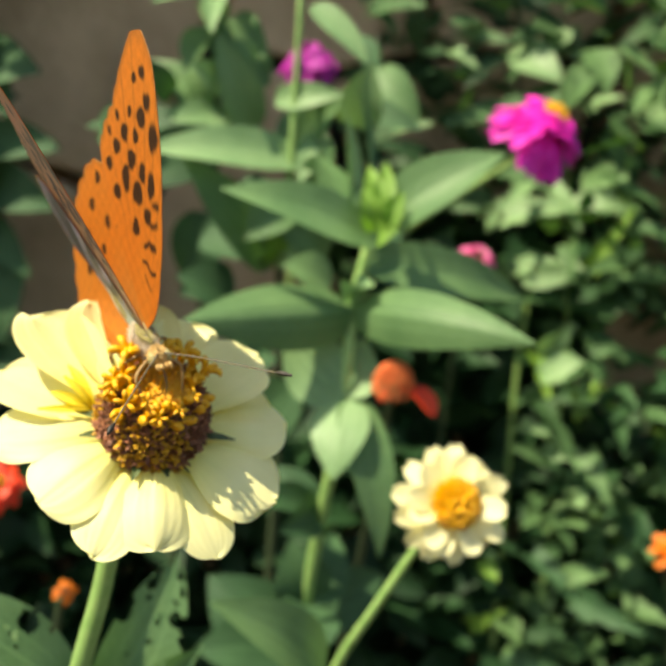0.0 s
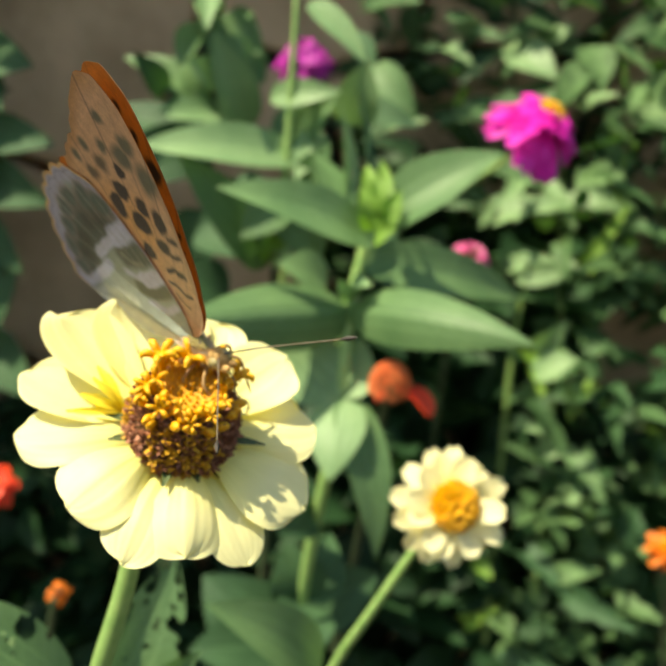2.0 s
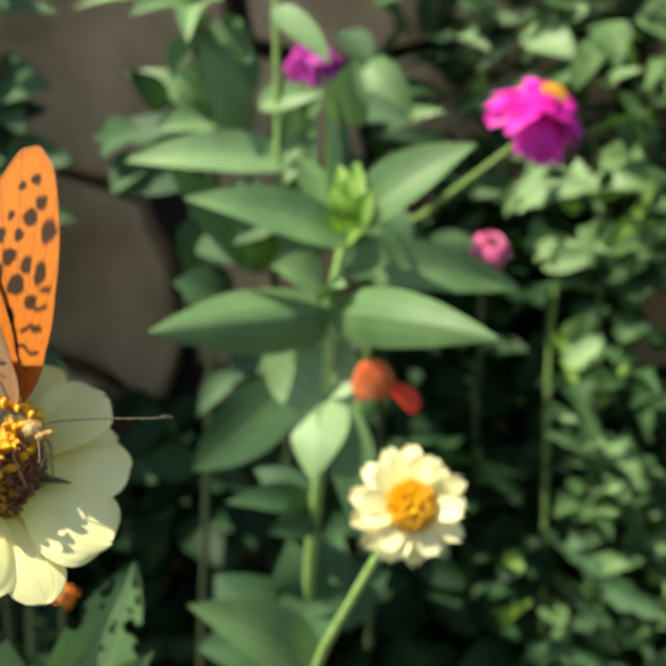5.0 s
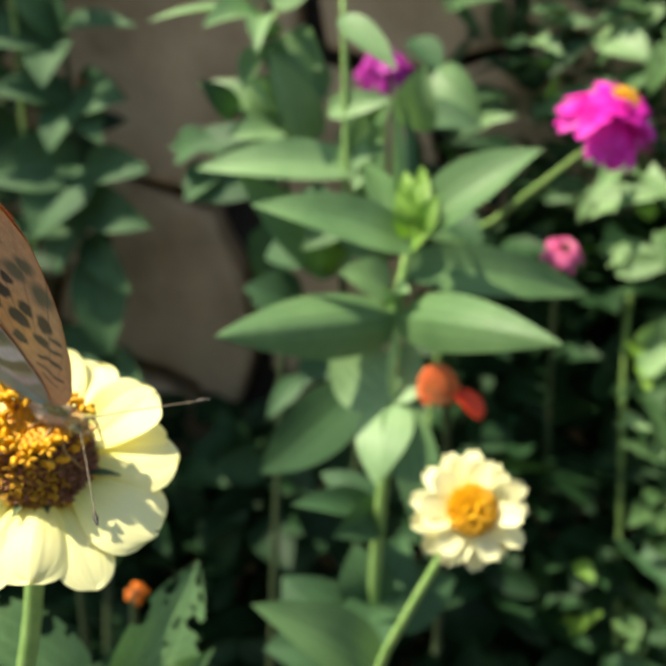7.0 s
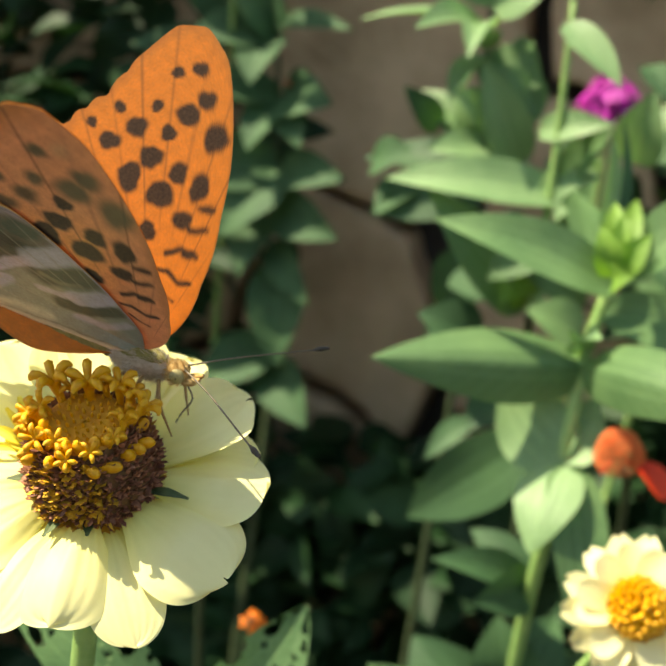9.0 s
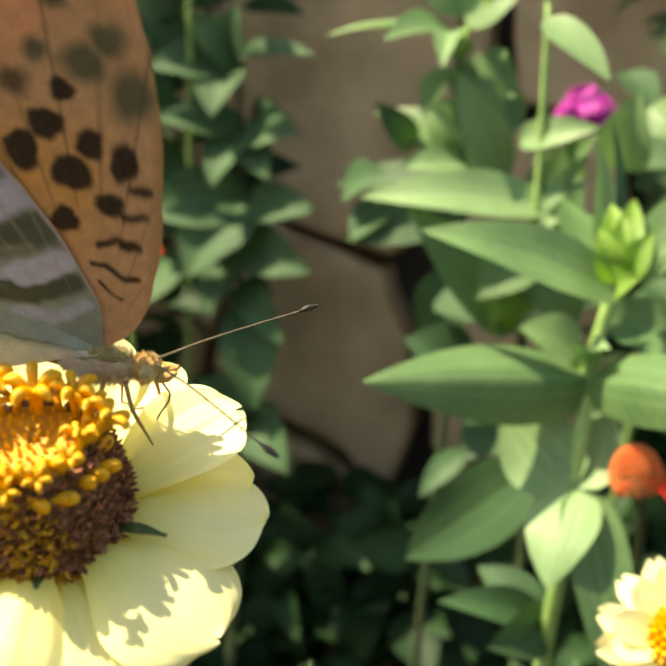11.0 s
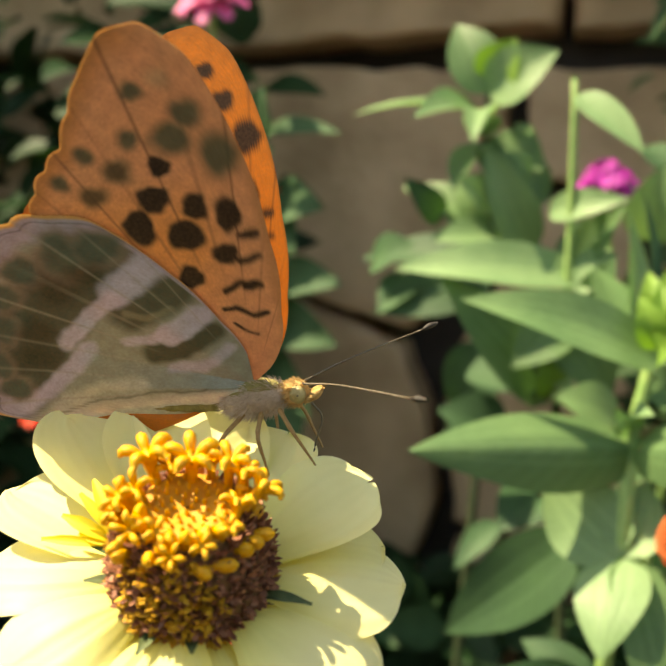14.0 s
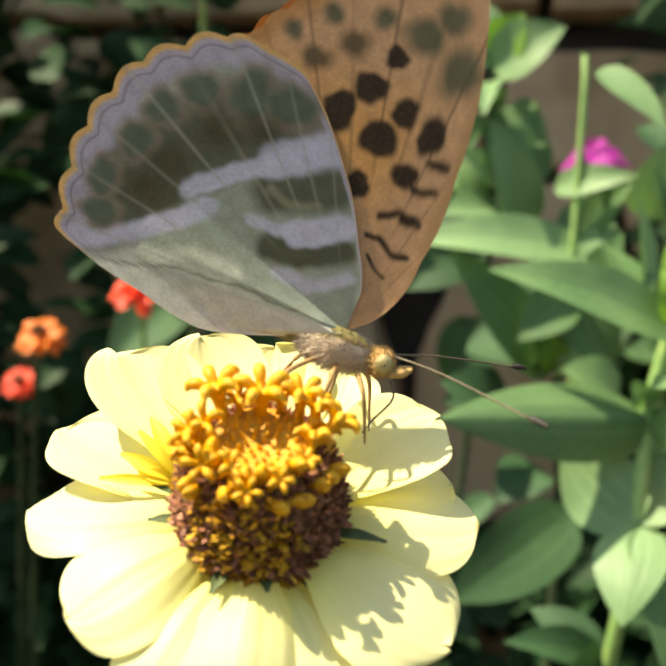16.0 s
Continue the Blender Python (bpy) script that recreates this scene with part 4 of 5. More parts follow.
    lf((0.0122, 0.2706, 0.6082), (0.0220, 0.2500, 0.5653), .0125, (0.45, -0.9, -0.05), M_LEAF, arch=0.10, fold=0.15, peak=0.30, seed=17)
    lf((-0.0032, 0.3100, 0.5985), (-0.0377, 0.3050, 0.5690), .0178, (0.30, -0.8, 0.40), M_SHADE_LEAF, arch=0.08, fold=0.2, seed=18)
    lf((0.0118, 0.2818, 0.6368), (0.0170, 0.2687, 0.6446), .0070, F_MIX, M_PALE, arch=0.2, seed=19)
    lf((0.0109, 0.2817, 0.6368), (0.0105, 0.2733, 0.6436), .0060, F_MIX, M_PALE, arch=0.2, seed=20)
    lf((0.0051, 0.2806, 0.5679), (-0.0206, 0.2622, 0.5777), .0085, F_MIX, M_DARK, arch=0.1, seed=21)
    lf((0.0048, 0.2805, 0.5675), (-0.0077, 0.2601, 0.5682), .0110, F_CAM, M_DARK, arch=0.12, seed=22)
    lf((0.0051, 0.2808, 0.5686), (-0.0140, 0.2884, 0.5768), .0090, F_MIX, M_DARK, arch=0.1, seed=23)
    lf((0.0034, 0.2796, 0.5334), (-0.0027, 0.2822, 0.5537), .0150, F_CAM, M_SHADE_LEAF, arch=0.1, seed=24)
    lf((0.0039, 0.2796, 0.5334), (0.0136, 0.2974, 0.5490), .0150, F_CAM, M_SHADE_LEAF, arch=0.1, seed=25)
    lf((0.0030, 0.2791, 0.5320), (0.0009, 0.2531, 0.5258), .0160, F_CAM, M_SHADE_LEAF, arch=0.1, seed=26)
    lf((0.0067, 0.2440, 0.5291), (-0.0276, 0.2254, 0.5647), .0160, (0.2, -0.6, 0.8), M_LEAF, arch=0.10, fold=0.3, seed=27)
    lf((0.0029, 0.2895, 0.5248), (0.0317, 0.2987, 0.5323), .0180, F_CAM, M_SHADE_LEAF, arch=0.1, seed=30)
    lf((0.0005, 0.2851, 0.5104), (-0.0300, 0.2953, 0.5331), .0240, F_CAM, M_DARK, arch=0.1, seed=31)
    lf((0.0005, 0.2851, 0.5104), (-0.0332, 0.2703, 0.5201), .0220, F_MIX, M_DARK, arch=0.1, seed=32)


def build_back_plants():
    root = new("zinnia_plant")
    tagged(root, "pale green zinnia plant with sunlit leaves behind the budded one", "plant")
    tube("stem", [(-0.0067, 0.3414, 0.7347), (-0.0063, 0.3380, 0.7235), (-0.0065, 0.3386, 0.6907), (-0.0073, 0.3370, 0.6609), (-0.0092, 0.3372, 0.6342)], (0.0010, 0.0011, 0.0012, 0.0013, 0.0014), M_STEM, root, "", 24, 8)
    tube("stem", [(-0.0092, 0.3372, 0.6342), (-0.0060, 0.3478, 0.5658), (-0.0100, 0.3525, 0.3743)], (0.0014, 0.0016, 0.002), M_STEM_DARK, root, "lower stem with shade painted into its colour", 14, 8)
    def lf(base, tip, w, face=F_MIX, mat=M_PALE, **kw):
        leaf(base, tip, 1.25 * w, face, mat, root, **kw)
    lf((-0.0036, 0.3410, 0.6737), (-0.0580, 0.3228, 0.6759), .0135, (0, -0.8, 0.6), arch=0.07, fold=0.25, seed=41)
    lf((-0.0112, 0.3425, 0.6346), (-0.0439, 0.3260, 0.6735), .0165, (0.3, -0.9, 0.4), M_LEAF, arch=0.05, fold=0.2, seed=42)
    lf((-0.0040, 0.3000, 0.7240), (0.0129, 0.2900, 0.7078), .0078, (0.3, -0.9, 0.5), arch=0.06, fold=0.2, seed=43)
    lf((-0.0073, 0.3370, 0.6609), (-0.0222, 0.3245, 0.6464), .0130, F_CAM, M_LEAF, arch=0.1, seed=44)
    lf((-0.0073, 0.3370, 0.6609), (0.0073, 0.3390, 0.6367), .0150, F_CAM, M_LEAF, arch=0.1, seed=45)
    lf((-0.0100, 0.3381, 0.6372), (-0.0137, 0.3312, 0.6496), .0085, F_CAM, M_YOUNG, arch=0.25, seed=46)
    lf((-0.0097, 0.3379, 0.6364), (-0.0047, 0.3332, 0.6476), .0065, F_CAM, M_PALE, arch=0.25, seed=47)
    lf((-0.0071, 0.3540, 0.6897), (0.0057, 0.3612, 0.6764), .0110, F_CAM, M_PALE, arch=0.1, seed=48)
    lf((-0.0080, 0.3582, 0.6690), (-0.0004, 0.3959, 0.6886), .0140, F_CAM, M_LEAF, arch=0.1, seed=49)
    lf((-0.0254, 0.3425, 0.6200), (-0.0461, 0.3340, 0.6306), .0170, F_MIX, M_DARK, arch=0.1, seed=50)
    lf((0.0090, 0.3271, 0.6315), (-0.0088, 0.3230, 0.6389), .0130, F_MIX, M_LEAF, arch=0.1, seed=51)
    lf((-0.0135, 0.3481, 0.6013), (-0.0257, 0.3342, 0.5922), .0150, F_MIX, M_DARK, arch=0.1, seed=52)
    for k, (p, q, w, mat) in enumerate((
            ((0.0179, 0.36, 0.6849), (0.0212, 0.348, 0.7087), 0.0140, M_PALE),
            ((-0.0133, 0.345, 0.6937), (0.0107, 0.333, 0.6975), 0.0080, M_PALE),
            ((-0.0041, 0.35, 0.6769), (0.0099, 0.338, 0.6959), 0.0100, M_LEAF),
            ((0.0021, 0.34, 0.6556), (0.0072, 0.328, 0.6803), 0.0140, M_LEAF),
            ((-0.0212, 0.365, 0.6814), (-0.0349, 0.353, 0.7152), 0.0130, M_PALE),
            ((-0.017, 0.37, 0.6969), (-0.0294, 0.358, 0.7136), 0.0130, M_LEAF),
            ((0.0163, 0.375, 0.6903), (0.0435, 0.363, 0.6852), 0.0100, M_SHADE_LEAF),
            ((0.0263, 0.38, 0.7059), (0.0433, 0.368, 0.6877), 0.0120, M_LEAF),
            ((-0.0318, 0.36, 0.6864), (-0.0499, 0.348, 0.6842), 0.0100, M_PALE),
            ((-0.0328, 0.36, 0.6969), (-0.0435, 0.348, 0.7044), 0.0100, M_PALE),
            ((-0.0082, 0.345, 0.6348), (-0.0135, 0.333, 0.6592), 0.0100, M_LEAF),
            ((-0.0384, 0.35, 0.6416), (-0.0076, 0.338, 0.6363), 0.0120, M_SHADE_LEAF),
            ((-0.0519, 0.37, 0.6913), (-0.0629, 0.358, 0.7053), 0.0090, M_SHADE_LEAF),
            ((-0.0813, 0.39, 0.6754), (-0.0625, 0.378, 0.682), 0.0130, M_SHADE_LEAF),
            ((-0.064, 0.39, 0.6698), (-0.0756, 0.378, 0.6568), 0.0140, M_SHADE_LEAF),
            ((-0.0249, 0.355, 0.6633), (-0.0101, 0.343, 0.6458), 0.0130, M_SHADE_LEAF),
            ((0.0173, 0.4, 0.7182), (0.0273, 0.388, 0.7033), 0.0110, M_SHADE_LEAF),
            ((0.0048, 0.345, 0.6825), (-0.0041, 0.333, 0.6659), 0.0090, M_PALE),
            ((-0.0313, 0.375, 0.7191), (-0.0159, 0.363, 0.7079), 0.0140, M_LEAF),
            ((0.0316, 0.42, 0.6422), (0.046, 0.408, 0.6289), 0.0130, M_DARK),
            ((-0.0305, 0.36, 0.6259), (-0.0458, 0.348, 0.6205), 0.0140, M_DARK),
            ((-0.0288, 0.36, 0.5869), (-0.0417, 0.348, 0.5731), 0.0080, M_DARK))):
        lf(p, q, w, (0.3 * math.sin(k * 1.7), -0.8, 0.45 + 0.3 * math.cos(k * 2.3)), mat, arch=0.09, fold=0.25, seed=200 + k)
    two = new("zinnia_plant")
    tagged(two, "leafy zinnia plant with pale curled leaves in front of the wall", "plant")
    root = two
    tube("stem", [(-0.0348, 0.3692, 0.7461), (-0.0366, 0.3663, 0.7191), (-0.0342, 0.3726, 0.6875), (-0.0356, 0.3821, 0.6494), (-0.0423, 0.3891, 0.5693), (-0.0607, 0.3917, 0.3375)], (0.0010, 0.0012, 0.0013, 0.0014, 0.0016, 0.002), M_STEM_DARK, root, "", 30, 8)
    lf((-0.0361, 0.3654, 0.7266), (-0.0793, 0.3523, 0.7262), .0115, F_UP, arch=0.08, seed=53)
    lf((-0.0361, 0.3632, 0.7191), (-0.0365, 0.3337, 0.7152), .0100, F_MIX, arch=0.2, seed=54)
    lf((-0.0377, 0.3649, 0.7251), (-0.0564, 0.3403, 0.7235), .0130, F_MIX, arch=0.12, fold=0.5, seed=55)
    lf((-0.0385, 0.3642, 0.7229), (-0.0356, 0.3283, 0.7144), .0100, F_CAM, M_PALE, arch=0.2, fold=0.5, seed=56)
    lf((-0.0363, 0.3658, 0.7176), (-0.0150, 0.3664, 0.6978), .0160, (-0.45, -0.55, 0.70), M_LEAF, arch=0.1, seed=57)
    lf((-0.0363, 0.3658, 0.7176), (-0.0454, 0.3552, 0.7012), .0130, (-0.45, -0.55, 0.70), M_LEAF, arch=0.1, seed=58)
    lf((-0.0342, 0.3726, 0.6875), (-0.0464, 0.3713, 0.7031), .0120, F_CAM, M_PALE, arch=0.1, seed=59)
    lf((-0.0342, 0.3726, 0.6872), (-0.0683, 0.3806, 0.7033), .0130, F_MIX, M_LEAF, arch=0.1, seed=60)
    lf((-0.0339, 0.3724, 0.6867), (-0.0538, 0.3602, 0.6848), .0090, F_MIX, M_PALE, arch=0.1, seed=61)
    lf((-0.0339, 0.3724, 0.6867), (-0.0172, 0.3670, 0.6827), .0120, F_MIX, M_LEAF, arch=0.1, seed=62)
    lf((-0.0357, 0.3896, 0.6745), (-0.0901, 0.4076, 0.6757), .0140, F_MIX, M_DARK, arch=0.1, seed=63)
    lf((-0.0357, 0.3891, 0.6728), (-0.0787, 0.3818, 0.6572), .0180, F_CAM, M_DARK, arch=0.1, seed=64)
    lf((-0.0357, 0.3665, 0.7371), (-0.0264, 0.3607, 0.7508), .0130, F_CAM, M_YOUNG, arch=0.1, seed=65)
    lf((-0.0357, 0.3656, 0.7340), (-0.0127, 0.3601, 0.7461), .0150, F_CAM, M_PALE, arch=0.1, seed=66)
    lf((-0.0357, 0.3656, 0.7340), (-0.0480, 0.3721, 0.7584), .0150, F_CAM, M_LEAF, arch=0.1, seed=67)
    lf((-0.0356, 0.3811, 0.6461), (-0.0479, 0.3832, 0.6207), .0180, F_CAM, M_DARK, arch=0.1, seed=68)


def build_left_plant():
    root = new("zinnia_plant")
    tagged(root, "red-budded zinnia plant against the stone wall, shade painted into its leaves", "plant")
    tube("stem", [(-0.1482, 0.448, 0.7334), (-0.1453, 0.448, 0.7027), (-0.1447, 0.448, 0.6628), (-0.1462, 0.448, 0.6338), (-0.1414, 0.448, 0.5949), (-0.1419, 0.448, 0.5543), (-0.1560, 0.430, 0.3250)], (0.0012, 0.0014, 0.0016, 0.0018, 0.002, 0.0022, 0.0026), M_STEM_DARK, root, "", 30, 7)
    for k, (p, q, w) in enumerate((
            ((-0.1491, 0.445, 0.7239), (-0.1479, 0.420, 0.7026), .021), ((-0.1467, 0.445, 0.7276), (-0.1040, 0.425, 0.7274), .011), ((-0.1509, 0.445, 0.7259), (-0.1800, 0.425, 0.7231), .020), ((-0.1488, 0.445, 0.7268), (-0.1417, 0.435, 0.7496), .018),
            ((-0.1427, 0.445, 0.6979), (-0.1109, 0.425, 0.6961), .022), ((-0.1437, 0.445, 0.6979), (-0.1760, 0.425, 0.7011), .018), ((-0.1419, 0.445, 0.6959), (-0.1480, 0.420, 0.6740), .020), ((-0.1428, 0.445, 0.6672), (-0.1604, 0.420, 0.6340), .032),
            ((-0.1421, 0.445, 0.6631), (-0.1026, 0.425, 0.6643), .019), ((-0.1436, 0.445, 0.6488), (-0.1047, 0.425, 0.6383), .021), ((-0.1427, 0.445, 0.6682), (-0.1849, 0.425, 0.6621), .026), ((-0.1389, 0.445, 0.6216), (-0.1315, 0.425, 0.5753), .025),
            ((-0.1464, 0.445, 0.6427), (-0.1534, 0.425, 0.6146), .020), ((-0.1427, 0.445, 0.6979), (-0.1247, 0.425, 0.6766), .018), ((-0.1448, 0.445, 0.7257), (-0.1636, 0.430, 0.7452), .018), ((-0.1434, 0.445, 0.6301), (-0.1171, 0.425, 0.6069), .016),
            ((-0.1757, 0.4552, 0.6770), (-0.2126, 0.4356, 0.6869), .026), ((-0.1760, 0.4446, 0.6417), (-0.1993, 0.4167, 0.6130), .026), ((-0.1800, 0.455, 0.710), (-0.2150, 0.435, 0.7180), .024), ((-0.1780, 0.455, 0.735), (-0.2000, 0.440, 0.7560), .022),
            ((-0.1414, 0.445, 0.5800), (-0.1700, 0.420, 0.5600), .024), ((-0.1414, 0.445, 0.5700), (-0.1130, 0.420, 0.5500), .022))):
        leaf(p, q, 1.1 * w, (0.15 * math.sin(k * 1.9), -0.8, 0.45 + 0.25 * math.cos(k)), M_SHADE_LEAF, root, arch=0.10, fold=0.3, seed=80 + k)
    bud = double_zinnia("small half-open red zinnia bud", (-0.1342, 0.4429, 0.7044), (-0.1, -0.3, 1), .0052, M_RED, 16, 2, "far zinnias", M_CORE, 0.1, (), 31)


def build_ragged_plant():
    root = new("zinnia_plant")
    tagged(root, "low zinnia leaves with insect-eaten ragged edges", "plant")
    tube("stem", [(-0.0422, 0.1754, 0.5716), (-0.0461, 0.1796, 0.5516), (-0.0690, 0.2010, 0.4008)], (0.0018, 0.002, 0.0026), M_STEM, root, "", 12, 7)
    for k, (p, q, w, fc, mat) in enumerate((
            ((-0.0477, 0.1717, 0.5708), (-0.0338, 0.1946, 0.5956), .0165, (0.45, -0.85, 0.25), M_LEAF), ((-0.0420, 0.1743, 0.5713), (-0.0270, 0.1767, 0.5835), .0085, (0.5, -0.8, 0.3), M_LEAF),
            ((-0.0419, 0.1707, 0.5734), (-0.0582, 0.1577, 0.5855), .0130, F_MIX, M_LEAF), ((-0.0538, 0.1659, 0.5787), (-0.0851, 0.1586, 0.6078), .0150, (0.3, -0.5, 0.8), M_LEAF), ((-0.0648, 0.1650, 0.5770), (-0.0742, 0.1706, 0.5941), .0150, F_MIX, M_PALE))):
        v, f, uv = leaf_data(p, q, w * 1.15, fc, 0.06, 0.25, 56, 25, seed=95 + k)
        # rims and holes eaten by insects
        rg = random.Random(k)
        holes = [(rg.choice((-1, 1)) * rg.uniform(0.55, 1.05), rg.uniform(0.2, 0.95), rg.uniform(0.10, 0.26)) for _ in range(16)] + [(rg.uniform(-0.6, 0.6), rg.uniform(0.2, 0.8), rg.uniform(0.04, 0.10)) for _ in range(6)]
        eaten = [q4 for q4 in f if not any(math.hypot(uv[q4[0]][0] - a, (uv[q4[0]][1] - b) * 4.5) < r for a, b, r in holes)]
        link_mesh("leaf", v, eaten, mat, root, "", uv)


def build_far_flowers():
    double_zinnia("double magenta zinnia with a small orange centre", (0.0935, 0.3721, 0.6883), (0.42, -0.34, 0.85), .0178, M_MAGENTA, 92, 4, wide=0.36, stem=((0.0927, 0.3744, 0.6822), (0.0806, 0.3799, 0.6714), (0.0531, 0.4066, 0.6440), (0.0358, 0.4300, 0.6208), (0.0216, 0.4523, 0.5233)), seed=2, droop=0.75)
    double_zinnia("double purple zinnia head", (0.0021, 0.4337, 0.7097), (-0.15, -0.35, 1), .0108, M_PURPLE, 84, 4, wide=0.42, disc=M_PURPLE, stem=((0.0028, 0.4369, 0.7028), (0.0030, 0.4442, 0.6742), (-0.0030, 0.4576, 0.5446)), seed=3, droop=0.95)
    double_zinnia("fading pink zinnia head", (0.0818, 0.4135, 0.6264), (0.2, -0.5, 0.8), .0088, M_PINK, 48, 4, stem=((0.0810, 0.4171, 0.6209), (0.0833, 0.4451, 0.5920), (0.0858, 0.4816, 0.4339)), seed=4, droop=0.5, disc=M_CORE)
    red = double_zinnia("spent red zinnia with a bare domed centre and few petals", (0.0253, 0.2702, 0.6129), (-0.10, -0.38, 0.92), .0058, M_RED, 3, 1, disc=M_RED_CORE, stem=((0.0256, 0.2752, 0.6087), (0.0288, 0.3035, 0.5836), (0.0258, 0.3516, 0.4658)), seed=5)
    dome_disc(red, .0062, .0098, M_RED_CORE, 260, 7, -0.001)
    v, f, uv = petal_data(length=.0105, width=.0078, cup=0.2, droop=0.6, rise=0.0, seed=9)
    link_mesh("petal", v, f, M_RED, red, "", uv).matrix_basis = pose(0.0045, -0.001, 0.001, 0, 5, -12)
    double_zinnia("red-orange zinnia with an orange centre", (-0.1667, 0.3791, 0.6513), (0.1, -0.3, 0.95), .0125, M_RED, 26, 3, stem=((-0.1681, 0.3832, 0.6481), (-0.1735, 0.3941, 0.5977), (-0.1894, 0.4237, 0.4543)), seed=6, disc=M_ORANGE)
    double_zinnia("orange zinnia at the bed's edge", (0.1567, 0.3377, 0.5237), (0, -0.5, 0.8), .0082, M_ORANGE, 26, 3, stem=((0.1585, 0.3405, 0.5192), (0.1730, 0.3485, 0.4520), (0.2085, 0.3677, 0.2612)), seed=7)
    double_zinnia("low withered orange zinnia", (-0.0725, 0.2602, 0.5467), (0.2, -0.5, 0.6), .0036, M_ORANGE, 8, 2, disc=M_CORE, seed=8, droop=0.7, stem=((-0.0740, 0.2641, 0.5423), (-0.0777, 0.2680, 0.5212), (-0.1072, 0.3027, 0.3288)))
    double_zinnia("red zinnia low beside the cream one", (-0.0953, 0.2716, 0.5762), (0.2, -0.6, 0.6), .0085, M_RED, 24, 3, seed=9, stem=((-0.0965, 0.2758, 0.5721), (-0.1030, 0.2894, 0.5257), (-0.1190, 0.3264, 0.3181)))
    double_zinnia("pink zinnia high above the others", (-0.1566, 0.4130, 0.7828), (0, -0.5, 0.85), .0150, M_PINK, 24, 3, seed=10, stem=((-0.1582, 0.4175, 0.7805), (-0.1638, 0.4348, 0.7170), (-0.1876, 0.4748, 0.4828)))
    double_zinnia("orange-red zinnia with dark centre", (-0.1955, 0.3512, 0.6349), (0.1, -0.6, 0.7), .0088, M_ORANGE, 20, 2, seed=11, disc=M_CORE, stem=((-0.1986, 0.3553, 0.6318), (-0.2147, 0.3807, 0.5757), (-0.2542, 0.4494, 0.3756)))
    double_zinnia("small red zinnia low in the bed", (-0.2124, 0.3656, 0.6138), (0.1, -0.6, 0.7), .0070, M_RED, 20, 2, seed=12, disc=M_CORE, stem=((-0.2148, 0.3698, 0.6104), (-0.2289, 0.3953, 0.5519), (-0.2606, 0.4481, 0.3754)))
    double_zinnia("pale coral zinnia at the end of the bed", (0.1831, 0.4402, 0.6885), (0.2, -0.6, 0.7), .0090, M_PALE_CORAL, 24, 3, seed=13, stem=((0.1853, 0.4443, 0.6853), (0.1956, 0.4526, 0.6214), (0.2382, 0.4732, 0.3590)))
    double_zinnia("coral pink zinnia near the wall's top", (0.0994, 0.4666, 0.7561), (0.2, -0.6, 0.7), .0090, M_PINK, 24, 3, seed=14, stem=((0.1007, 0.4710, 0.7535), (0.1136, 0.4864, 0.6783), (0.1359, 0.4774, 0.4139)))


def build_small_zinnia():
    centre = Vector((0.0322, 0.2081, 0.6032))
    root = double_zinnia("small cream zinnia with crowded petals and an orange-yellow eye", centre, (0.12, -0.88, 0.50), .0140, M_CREAM_PALE, 27, 2, "cream zinnias", M_FLORET, 0.10, (), 15, wide=0.44)
    inv = root.matrix_basis.inverted()
    dome_disc(root, .0056, .0042, M_FLORET, 80, 3, 0.0032)
    tube("stem", [inv @ Vector(p) for p in ((0.0313, 0.2122, 0.5997), (0.0265, 0.2142, 0.5896), (0.0164, 0.2167, 0.5686), (0.0077, 0.2228, 0.5456), (-0.0027, 0.2345, 0.4993), (-0.0146, 0.2771, 0.2948))], (0.0013, 0.0012, 0.0013, 0.0014, 0.0016, 0.002), M_STEM, root, "", 36, 8)


